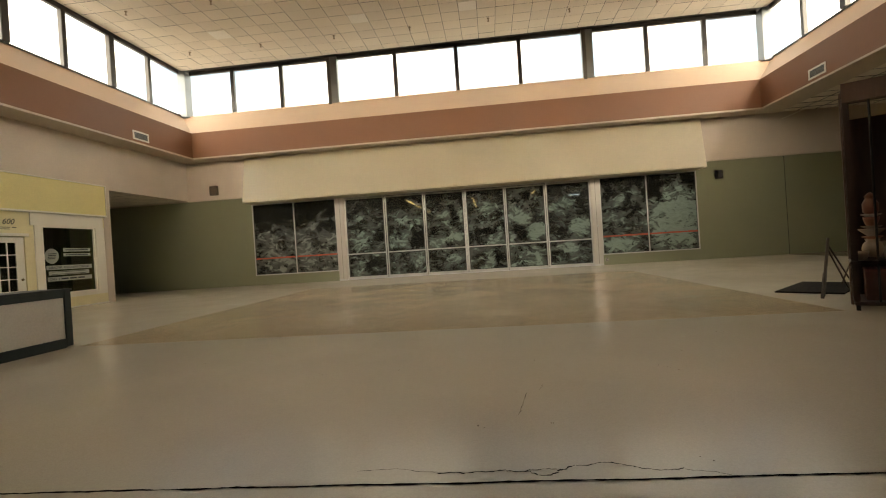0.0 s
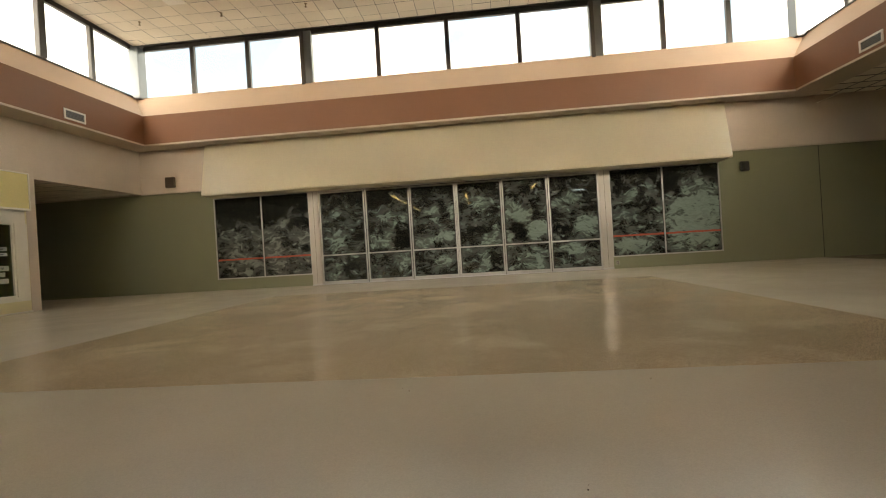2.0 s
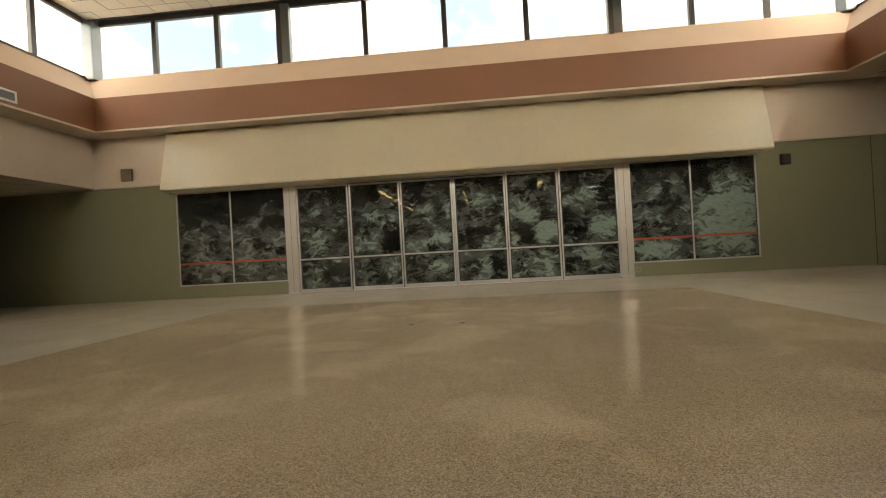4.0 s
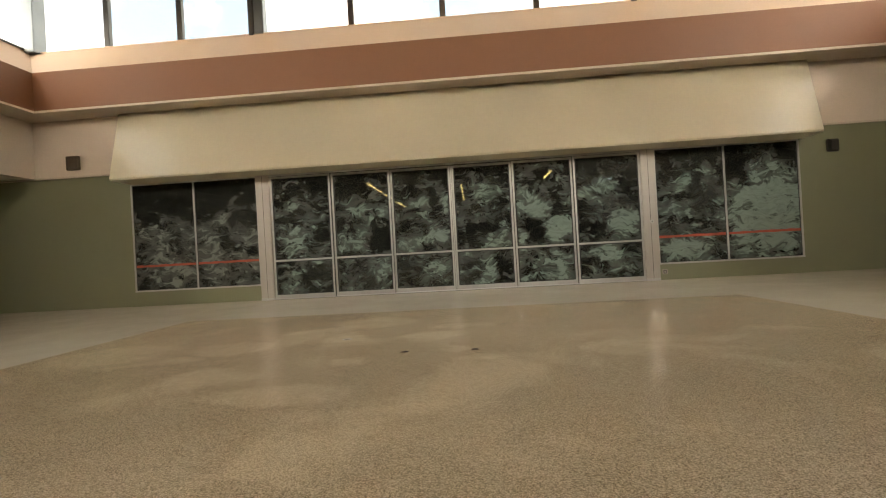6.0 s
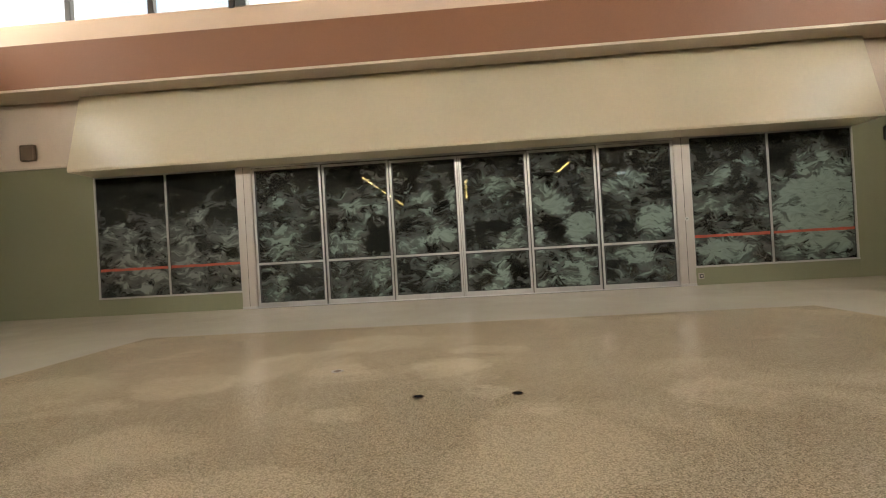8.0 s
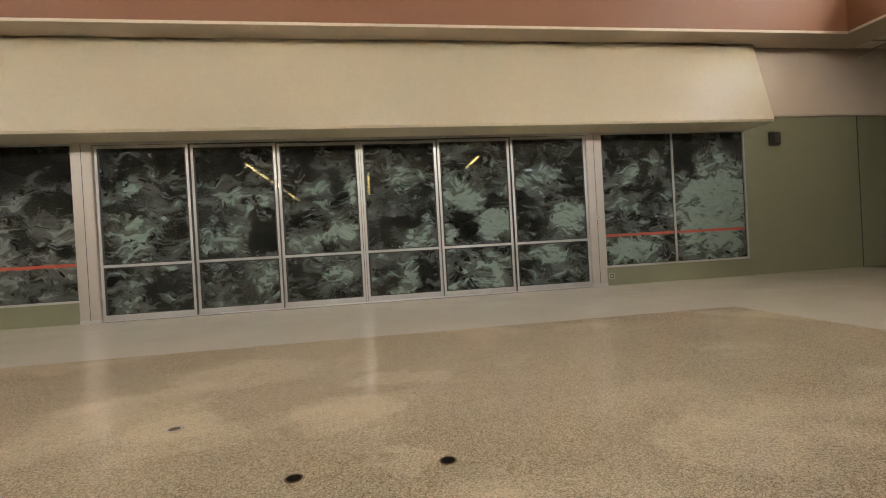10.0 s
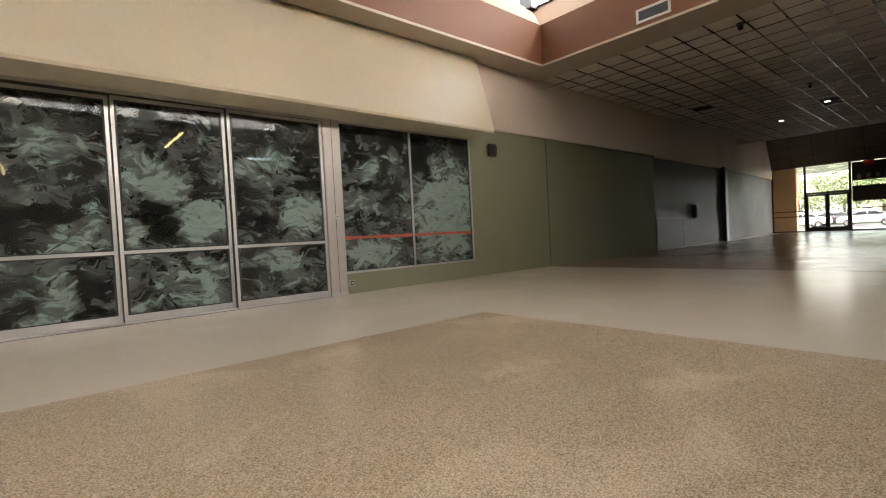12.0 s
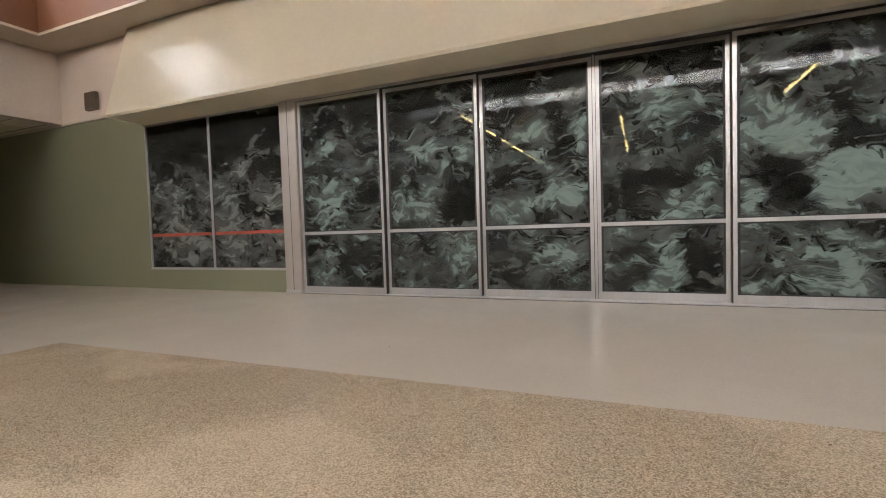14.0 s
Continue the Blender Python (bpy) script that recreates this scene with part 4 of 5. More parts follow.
def notice(y0, y1, z0, z1, text="", size=0.1, bars=0, blanks=0):
    c = ((y0 + y1) / 2 + 12.51, (z0 + z1) / 2 + 0.41)
    d = thing("window_notice", X_WALL - 0.026, c[0], c[1], "white notice with dark lettering stuck on the shop window", "notice", "window notices")
    h, v = (y1 - y0) / 2, (z1 - z0) / 2
    part("sheet", block(0, 0.002, -h, h, -v, v), M_NOTICE, d)
    at = -h + 0.04
    for word in text.split():
        wide = 0.62 * size * len(word)
        lettering("word", word, size, M_BLACK, d, Matrix.Translation((0.003, at + wide / 2, -size * 0.36)) @ FACE)
        at += wide + 0.3 * size
    for bar in range(blanks):
        part("line", block(0.002, 0.004, at, at + 0.22, -0.022, 0.022), M_BLACK, d)
        at += 0.27
    for b in range(bars):
        part("line", block(0.002, 0.004, -h * 0.85, h * 0.8, v * (0.6 - 1.2 * b / max(1, bars - 1)) - 0.008 if bars > 1 else -0.012, v * (0.6 - 1.2 * b / max(1, bars - 1)) + 0.008 if bars > 1 else 0.012), M_BLACK, d)


notice(-0.20, 0.70, 1.20, 1.30, bars=1)
notice(-0.20, 0.70, 1.07, 1.15, bars=1)
notice(-0.74, 0.72, 0.70, 0.82, "DISASTER RECOVERY CENTER", 0.092)
notice(-0.68, 0.62, 0.55, 0.66, bars=2)
notice(-0.72, 0.70, 0.38, 0.50, "CALL 1", 0.1, blanks=3)
d = thing("round_decal", X_WALL - 0.026, 11.95, 1.49, "round white decal with a dark wavy mark on shop glass", "decal")
part("disc", rod(bmesh.new(), (0, 0, 0), (0.003, 0, 0), 0.21, 32), M_NOTICE, d)
for k in range(4):
    part("mark", block(0.003, 0.005, -0.13 + 0.01 * k, 0.09 + 0.02 * k, -0.08 + 0.045 * k, -0.06 + 0.045 * k), M_BLACK, d)

d = thing("shop_number", X_WALL + 0.002, 10.80, 2.30, "black italic number with small lines on yellow wall", "sign")
lettering("lettering", "600", 0.20, M_BLACK, d, Matrix.Translation((0.0, 0, 0.03)) @ FACE, 0.3)
part("line", block(0, 0.002, -0.30, 0.04, -0.06, -0.045), M_BLACK, d)
part("line", block(0, 0.002, -0.30, 0.04, -0.10, -0.088), M_BLACK, d)
part("line", block(0, 0.002, 0.10, 0.20, -0.06, -0.045), M_BLACK, d)

dr = frame_only("door_1", "white shop door with fifteen dark panes", "door", X_WALL, 10.69, 0)
part("leaf_frame", boxes((-0.06, -0.015, -0.49, -0.36, 0.005, 2.0), (-0.06, -0.015, 0.28, 0.49, 0.005, 2.0), (-0.06, -0.015, -0.36, 0.28, 0.005, 0.30), (-0.06, -0.015, -0.36, 0.28, 1.86, 2.0)), M_WHITE, dr)
for i in range(1, 3):
    part("glazing_bar", block(-0.055, -0.018, -0.36 + 0.64 * i / 3 - 0.012, -0.36 + 0.64 * i / 3 + 0.012, 0.30, 1.86), M_WHITE, dr)
for i in range(1, 5):
    part("glazing_bar", block(-0.056, -0.0175, -0.36, 0.28, 0.30 + 1.56 * i / 5 - 0.012, 0.30 + 1.56 * i / 5 + 0.012), M_WHITE, dr)
part("pane", block(-0.04, -0.035, -0.36, 0.28, 0.30, 1.86), M_SHOPGLASS, dr)
part("door_handle", rod(lathe([(0.001, 0), (0.035, 0.005), (0.035, 0.02), (0.001, 0.021)], 12), (0, 0, 0.02), (0, 0, 0.05), 0.012), M_SPRINK, dr, "brass knob", at=(-0.01, 0.40, 0.92)).matrix_basis = pose(-0.014, 0.40, 0.90, 0, 90, 0)

# ---- east concourse ----
def slant_wall(name, x0, y0, x1, y1, z0, z1, mm, label):
    bm = bmesh.new()
    lo = [bm.verts.new(p) for p in ((x0, y0, z0), (x1, y1, z0), (x1, y1 + 0.2, z0), (x0, y0 + 0.2, z0))]
    hi = [bm.verts.new((v.co.x, v.co.y, z1)) for v in lo]
    bm.faces.new(lo[::-1])
    bm.faces.new(hi)
    for i in range(4):
        bm.faces.new((lo[i], lo[(i + 1) % 4], hi[(i + 1) % 4], hi[i]))
    setting(name, bm, mm, label, "wall")


setting("wall_shutters", boxes((18.0, 26.6, NORTH_E, NORTH_E + 0.2, 0, 3.62), (18.0, 18.14, Y_WALL + 0.09, NORTH_E, 0, 3.62)), M_GREY, "grey painted closed shopfronts along the concourse", "wall")
slant_wall("wall_lobby", 26.6, NORTH_E, EAST, 19.45, 0, 3.62, M_LOBBY, "dark grey wall running to the entrance")
setting("wall_concourse_upper", boxes((18.0, 26.6, NORTH_E - 0.05, NORTH_E + 0.2, 3.62, 6.2), (18.0, 18.14, Y_WALL + 0.03, NORTH_E - 0.05, 3.62, 6.2)), M_BEIGE, "dim beige wall above the closed shopfronts", "wall")
slant_wall("wall_lobby_upper", 26.6, NORTH_E - 0.05, EAST, 19.40, 3.62, 6.2, M_BEIGE, "dim beige wall running to the entrance")
setting("shutter_panel_edges", boxes((18.25, 18.45, NORTH_E - 0.03, NORTH_E, 0, 3.6), (19.3, 21.9, NORTH_E - 0.012, NORTH_E, 1.22, 1.26), (19.3, 19.34, NORTH_E - 0.012, NORTH_E, 0.05, 1.22), (21.86, 21.9, NORTH_E - 0.012, NORTH_E, 0.05, 1.22)), M_STEEL, "upright post and low panel edges of the closed shopfront", "trim")
p = thing("concourse_pillar", 26.55, 18.50, 0, "dark slender pillar between closed shopfronts", "pillar")
part("shaft", block(-0.10, 0.10, -0.08, 0.12, 0, 3.66, 0.01), M_BRONZE, p)
part("face", block(-0.085, 0.24, -0.10, -0.08, 0, 3.62, 0.006), M_STEEL, p, "lighter grey strip over the pillar's south face")
b = thing("wall_box", 23.05, NORTH_E, 1.49, "small grey metal box on the closed shopfront", "box")
part("case", block(-0.22, 0.14, -0.16, 0, -0.30, 0.30, 0.015), M_STEEL, b)
part("side_cover", block(0.14, 0.24, -0.13, 0, -0.28, 0.31, 0.01), M_CHROME, b)
part("lid", block(-0.19, 0.11, -0.175, -0.16, -0.27, 0.27, 0.008), M_GREY, b)
setting("wall_south", boxes((X_GRID, EAST, -14.2, -14, 0, 6.4), (-30, X_GRID, -14.2, -14, 0, 5.3)), M_BEIGE, "far wall behind the walk", "wall")
setting("wall_west_close", block(-30.2, -30, -14, 32, 0, 6.4), M_BEIGE, "closing wall", "wall")

# entrance glass
def entrance_bar(row, name, y0, y1, z0, z1, deep=0.05, mm=None):
    part(name, block(-deep, deep, y0, y1, z0, z1, 0.004), mm or M_BRONZE, row)


en = frame_only("window_6", "entrance glazing in dark frames with rails", "window", EAST, 0, 0)
for y in (19.42, 17.62, 15.38, 12.6):
    entrance_bar(en, "mullion", y - 0.06, y + 0.06, 0, 4.25)
for y0, y1 in ((17.68, 19.36), (12.66, 15.32)):
    for z in (1.02, 1.36):
        entrance_bar(en, "rail", y0, y1, z - 0.03, z + 0.03, 0.03)
    entrance_bar(en, "bottom_bar", y0, y1, 0, 0.08)
    part("pane", block(-0.005, 0.005, y0, y1, 0.08, 4.2), M_GLASS, en).visible_shadow = False
entrance_bar(en, "transom", 15.44, 17.56, 2.40, 2.52)
part("pane", block(-0.005, 0.005, 15.44, 17.56, 2.52, 4.2), M_GLASS, en).visible_shadow = False
for k, y0 in ((0, 15.44), (1, 16.51)):
    ed = frame_only("door_%d" % (k + 2), "glass entrance door in a dark frame", "door", EAST, y0 + 0.525, 0)
    for s in (-1, 1):
        a, b2 = sorted((s * 0.533, s * 0.42))
        part("stile", block(-0.03, 0.03, a, b2, 0.01, 2.39, 0.004), M_BRONZE, ed)
    part("top_rail", block(-0.03, 0.03, -0.42, 0.42, 2.27, 2.39, 0.004), M_BRONZE, ed)
    part("bottom_rail", block(-0.03, 0.03, -0.42, 0.42, 0.01, 0.28, 0.004), M_BRONZE, ed)
    part("push_bar", block(-0.09, -0.03, -0.42, 0.42, 1.02, 1.07, 0.01), M_BRONZE, ed)
    part("pane", block(-0.004, 0.004, -0.42, 0.42, 0.28, 2.27), M_GLASS, ed).visible_shadow = False
# the stretch south of the glazing is unseen, walled up to cut daylight
setting("wall_east_end", boxes((EAST - 0.1, EAST + 0.1, -14, 12.54, 0, 6.4), (EAST - 0.1, EAST + 0.1, 19.48, 32, 0, 6.4), (EAST - 0.1, EAST + 0.1, 12.54, 19.48, 4.25, 6.4)), M_BEIGE, "wall round the entrance", "wall")

# leaning tiled bulkhead over the entrance
bm = bmesh.new()
rows_n, cols_n = 3, 13
lo_p, hi_p = Vector((EAST - 0.2, 0, 4.22)), Vector((EAST - 1.7, 0, 6.12))
for r in range(rows_n):
    for c in range(cols_n):
        a, b2 = lo_p.lerp(hi_p, r / rows_n + 0.012), lo_p.lerp(hi_p, (r + 1) / rows_n - 0.012)
        y0, y1 = 19.40 - 1.2 * c - 0.02, 19.40 - 1.2 * (c + 1) + 0.02
        vs = [bm.verts.new(p) for p in ((a.x, y0, a.z), (a.x, y1, a.z), (b2.x, y1, b2.z), (b2.x, y0, b2.z))]
        bm.faces.new(vs)
res = bmesh.ops.extrude_face_region(bm, geom=bm.faces[:])
bmesh.ops.translate(bm, verts=[g for g in res["geom"] if isinstance(g, bmesh.types.BMVert)], vec=(0.03, 0, 0.02))
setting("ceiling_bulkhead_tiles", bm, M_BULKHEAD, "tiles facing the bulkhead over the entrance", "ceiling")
bm = bmesh.new()
vs = [bm.verts.new(p) for p in ((EAST - 0.16, 3.8, 4.22), (EAST - 0.16, 19.42, 4.22), (EAST - 1.66, 19.42, 6.14), (EAST - 1.66, 3.8, 6.14), (EAST, 3.8, 4.22), (EAST, 19.42, 4.22))]
bm.faces.new(vs[:4])
bm.faces.new((vs[0], vs[1], vs[5], vs[4]))
setting("ceiling_bulkhead", bm, M_GAP, "dark backing of the bulkhead over the entrance", "ceiling")

ex = thing("exit_sign", EAST - 0.5, 14.45, 4.22, "small red exit sign hanging by the entrance", "sign")
part("case", block(-0.04, 0.04, -0.24, 0.24, -0.34, -0.04, 0.01), M_EXITRED, ex)
part("stem", rod(bmesh.new(), (0, 0, -0.05), (0, 0, 0.50), 0.015), M_BRONZE, ex)
for z0, z1, lab in ((3.05, 4.15, "large dark sign panel hung inside the entrance glass"), (1.80, 2.72, "dark sign panel hung inside the entrance glass")):
    s = thing("window_sign", EAST - 0.09, 13.95, z0, lab, "sign", "entrance sign panels")
    part("panel", block(-0.01, 0.01, -1.2, 1.32, 0, z1 - z0, 0.004), M_SIGNDARK, s)
    if z0 > 3:
        for k in range(5):
            part("letter", block(-0.014, -0.01, 1.1 - 0.42 * k - 0.2, 1.1 - 0.42 * k, 0.10, 0.38), M_GRILLE, s)


def downlight(x, y, z, lit):
    d = thing("downlight", x, y, z, "round recessed downlight in the dim concourse ceiling" + (", lit" if lit else ""), "ceiling light", "concourse downlights")
    part("trim_ring", lathe([(0.075, 0.0), (0.11, -0.012), (0.115, 0.0), (0.075, 0.03)], 20), M_GRILLE, d)
    part("lamp", rod(bmesh.new(), (0, 0, -0.004), (0, 0, 0.004), 0.073, 20), M_DOWNLIGHT if lit else M_VENTDARK, d)


downlight(24.5, 15.6, Z_SOFFIT + 0.008, True)
downlight(22.2, 13.7, Z_SOFFIT + 0.008, True)
downlight(17.5, 12.0, Z_SOFFIT + 0.008, False)


def ceiling_speaker(x, y):
    d = thing("ceiling_camera", x, y, Z_SOFFIT, "small dark fitting hanging from the concourse ceiling", "ceiling fitting", "ceiling fittings")
    part("plate", cylinder(bmesh.new(), 0, 0, -0.02, 0.012, 0.08), M_DARKPLASTIC, d)
    part("body", lathe([(0.015, -0.13), (0.045, -0.11), (0.055, -0.06), (0.035, -0.02)], 16), M_DARKPLASTIC, d)


ceiling_speaker(11.9, 13.4)
ceiling_speaker(18.8, 13.55)

# ---- fittings on walls ----
s = thing("wall_speaker", -10.02, Y_WALL, 3.90, "square brown wall speaker on the beige wall", "speaker")
part("case", block(-0.17, 0.17, -0.10, 0, -0.185, 0.185, 0.012), M_BOXBROWN, s)
part("grille", block(-0.15, 0.15, -0.106, -0.10, -0.165, 0.165, 0.004), surface("speaker_cloth", (0.12, 0.085, 0.055), 0.9, bump=(300, 0.6)), s)
s = thing("wall_alarm", 9.18, Y_WALL + 0.03, 3.02, "dark boxy alarm horn on the green wall", "alarm")
part("case", block(-0.13, 0.13, -0.09, 0, -0.15, 0.15, 0.02, 3), M_DARKPLASTIC, s)
part("horn", block(-0.10, 0.10, -0.13, -0.09, -0.12, 0.12, 0.02, 3), M_DARKPLASTIC, s)
part("mount", block(0.13, 0.15, -0.02, 0, -0.06, 0.06, 0.004), M_GRILLE, s)
s = thing("power_outlet", 5.10, 18.0, 0.20, "small square power outlet on the green panel", "outlet")
part("plate", block(-0.06, 0.06, -0.012, 0, -0.06, 0.06, 0.006), M_GRILLE, s)
part("socket", block(-0.042, 0.042, -0.016, -0.012, -0.045, 0.045, 0.004), M_DARKPLASTIC, s)
part("insert", block(-0.02, 0.02, -0.02, -0.016, -0.022, 0.022, 0.003), M_GRILLE, s)


def air_vent(x, y, z, side, label):
    v = thing("air_vent", x, y, z, label, "vent", "air vents")
    g = lambda a, b, c, d2, e, f: (min(side * a, side * b), max(side * a, side * b), c, d2, e, f)
    # dark sheet stands for the shade behind the slats
    part("backing", boxes(g(0.002, 0.006, -0.30, 0.30, -0.10, 0.10)), M_VENTDARK, v)
    part("frame", boxes(g(0.0, 0.022, -0.35, -0.30, -0.145, 0.145), g(0.0, 0.022, 0.30, 0.35, -0.145, 0.145), g(0.0, 0.022, -0.30, 0.30, -0.145, -0.10), g(0.0, 0.022, -0.30, 0.30, 0.10, 0.145)), M_PANEL, v)
    for k in range(6):
        z0 = -0.085 + 0.034 * k
        part("slat", boxes(g(0.006, 0.016, -0.30, 0.30, z0 - 0.006, z0 + 0.006)), M_STEEL, v)


air_vent(-X_EDGE, 14.57, 5.33, 1, "white framed air vent in the terracotta band")
air_vent(X_EDGE, 14.50, 5.33, -1, "white framed air vent in the terracotta band")

for x in (-7.99, -3.08, 0.54, 4.6, 8.2):
    for y in (15.25, 9.15):
        lx = -11.29 + 0.61 * round((x + 11.29) / 0.61 - 0.5) + 0.305
        ly = 18.28 - 0.61 * 40 + 0.61 * round((y - 18.28 + 24.4) / 0.61 - 0.5) + 0.305
        d = thing("ceiling_light", lx, ly, Z_TOP - 0.035, "unlit white square light panel in the tile ceiling", "ceiling light", "atrium light panels")
        part("diffuser", block(-0.275, 0.275, -0.275, 0.275, -0.004, 0.008, 0.003), M_PANELLIGHT, d)
        part("frame", boxes((-0.295, -0.275, -0.295, 0.295, -0.006, 0.01), (0.275, 0.295, -0.295, 0.295, -0.006, 0.01), (-0.275, 0.275, -0.295, -0.275, -0.006, 0.01), (-0.275, 0.275, 0.275, 0.295, -0.006, 0.01)), M_WHITE, d)
first = None
for y in (16.55, 13.5, 10.4, 7.3):
    for k in range(7):
        m = pose(-9.74 + 2.755 * k + (0.0 if k < 6 else 0.1), y, Z_TOP - 0.022)
        if first is None:
            first = thing("sprinkler", m.translation.x, y, Z_TOP - 0.022, "small brass sprinkler head under the tile ceiling", "sprinkler", "sprinklers")
            part("escutcheon", cylinder(bmesh.new(), 0, 0, -0.012, 0.004, 0.04, n=12), M_SPRINK, first)
            part("stem", cylinder(bmesh.new(), 0, 0, -0.10, -0.01, 0.014, n=8), M_SPRINK, first)
            part("deflector", cylinder(bmesh.new(), 0, 0, -0.112, -0.10, 0.035, n=12), M_SPRINK, first)
        else:
            copy_thing(first, m)
# loose cord hanging by the soffit corner
d = thing("loose_trim_strip", 12.15, 17.86, Z_SOFFIT, "loose pale strip hanging from the ceiling corner", "trim strip")
part("strip", rod(bmesh.new(), (0, 0, 0.02), (-0.80, 0.04, -0.26), 0.012), M_WHITE, d)

# ---- kiosk counter ----
k = thing("kiosk_counter", -4.90, 4.54, 0, "low kiosk counter with dark frame and white panels", "counter")
L, D, Hc = 1.52, 0.75, 0.80
part("top", block(-D, 0.015, -L, L + 0.015, Hc - 0.03, Hc, 0.006), M_TEAL, k)
part("front_panel", block(-0.045, -0.02, -L + 0.06, L - 0.10, 0.12, Hc - 0.12), M_PANEL, k, "white laminate panel")
part("end_panel", block(-D + 0.08, -0.10, L - 0.045, L - 0.02, 0.12, Hc - 0.12), M_PANEL, k, "white laminate panel")
part("back_panel", block(-D, -D + 0.03, -L, L, 0.02, Hc - 0.03), M_TEAL, k)
for y0, y1 in ((L - 0.10, L), (-L, -L + 0.08)):
    part("post", block(-0.09, 0.0, y0, y1, 0.02, Hc - 0.03, 0.005), M_TEAL, k)
part("upper_rail", block(-0.05, 0.0, -L + 0.08, L - 0.10, Hc - 0.12, Hc - 0.03, 0.004), M_TEAL, k)
part("plinth", block(-0.05, 0.0, -L + 0.08, L - 0.10, 0.0, 0.13, 0.004), M_TEAL, k)
part("end_rail", boxes((-D + 0.03, -0.09, L - 0.05, L, Hc - 0.12, Hc - 0.03), (-D + 0.03, -0.09, L - 0.05, L, 0.0, 0.13)), M_TEAL, k)

# ---- display stand, easel and mat ----
R = thing("display_stand", 5.03, 6.00, 0, "tall dark wooden display stand with iron bars", "display stand", turn=-33.5)
W, Dp, Ht = 1.5, 0.72, 2.60
for x in (0.0, 0.30, 0.75, 1.15, W):
    part("foot", block(x - 0.02, x + 0.02, -0.02, 0.02, 0, 0.06), M_IRON, R)
part("base_shelf", block(-0.03, W, -0.03, Dp, 0.06, 0.10, 0.006), M_WOOD, R)
part("middle_shelf", block(-0.05, W, -0.05, Dp, 0.53, 0.57, 0.006), M_WOOD, R)
part("header", block(-0.04, W, -0.04, 0.06, Ht - 0.22, Ht, 0.008), M_WOOD_EDGE, R, "brown wooden header board")
part("side_board", block(-0.05, -0.02, 0.46, 0.72, 0.0, Ht, 0.006), M_WOOD_EDGE, R)
part("back_panel", block(0.0, W, Dp, Dp + 0.03, 0.10, 2.30, 0.004), M_WOOD, R)
part("corner_post", block(-0.04, 0.02, -0.03, 0.03, 0.10, Ht - 0.20, 0.006), M_WOOD, R)
part("corner_post", block(-0.04, 0.03, 0.34, 0.42, 0.10, Ht, 0.006), M_WOOD, R)
for i in range(1, 8):
    part("bar", rod(bmesh.new(), (0.19 * i, -0.01, 0.10), (0.19 * i, -0.01, Ht - 0.20), 0.012), M_IRON, R)
for i in range(1, 4):
    part("side_bar", rod(bmesh.new(), (-0.01, 0.10 * i - 0.01, 0.57), (-0.01, 0.10 * i - 0.01, Ht - 0.2), 0.012), M_IRON, R)
part("top_panel", block(-0.03, W, 0.06, Dp + 0.03, Ht - 0.10, Ht - 0.06), M_WOOD, R)

RM = pose(5.03, 6.00, 0, 0, 0, -33.5)


def ornament(profile, x, y, z, mm, label, name="clay_pot", n=20):
    p0 = RM @ Vector((x, y, z))
    ob = part(name, lathe(profile, n), mm, at=tuple(p0))
    return tagged(ob, label, "ornament", "ornaments on the display stand")


POT = [(0.05, 0), (0.075, 0.02), (0.10, 0.09), (0.085, 0.15), (0.055, 0.18), (0.07, 0.20), (0.06, 0.20), (0.045, 0.185)]
BOWL = [(0.04, 0), (0.05, 0.015), (0.11, 0.07), (0.125, 0.09), (0.115, 0.09), (0.05, 0.03)]
JAR = [(0.05, 0), (0.07, 0.03), (0.075, 0.12), (0.05, 0.17), (0.04, 0.19), (0.055, 0.205), (0.03, 0.23), (0.012, 0.25)]
DISH = [(0.04, 0), (0.05, 0.008), (0.095, 0.03), (0.095, 0.038), (0.04, 0.018)]
CUP = [(0.035, 0), (0.05, 0.01), (0.07, 0.07), (0.075, 0.105), (0.066, 0.105), (0.045, 0.03)]
STACK = (
    (DISH, 0.034, M_CERAMIC, "shallow cream ceramic dish on the stand's shelf", "ceramic_dish"),
    (POT, 0.198, M_CERAMIC, "round cream pot standing on a dish", "ceramic_pot"),
    (DISH, 0.034, M_TERRACOTTA, "brown clay dish stacked on a pot", "clay_dish"),
    (BOWL, 0.086, M_CERAMIC, "cream ceramic bowl stacked on a clay dish", "ceramic_bowl"),
    (DISH, 0.034, M_CERAMIC, "shallow cream ceramic dish on a bowl", "ceramic_dish"),
    (CUP, 0.102, M_TERRACOTTA, "brown clay cup stacked on a dish", "clay_cup"),
    (DISH, 0.034, M_CERAMIC, "shallow cream ceramic dish on a cup", "ceramic_dish"),
    (JAR, 0.25, M_TERRACOTTA, "red clay jar on top of stacked dishes", "clay_jar"),
)
z = 0.5705
for profile, rise, mm, label, name in STACK:
    ornament(profile, 0.16, 0.16, z, mm, label, name)
    z += rise
ornament(CUP, 0.05, 0.06, 0.5705, M_CERAMIC, "small cream ceramic cup on the stand's shelf", "ceramic_cup")
ornament(JAR, 0.32, 0.12, 0.5705, M_CERAMIC, "cream ceramic jar with a lid on the shelf", "ceramic_jar")
ornament(POT, 0.30, 0.40, 0.5705, M_CERAMIC, "pale clay pot on the stand's shelf")
ornament(POT, 0.55, 0.22, 0.5705, M_TERRACOTTA, "round clay pot on the stand's shelf")
ornament(JAR, 0.70, 0.3, 0.5705, M_TERRACOTTA, "brown clay jar with a lid on the shelf", "clay_jar")
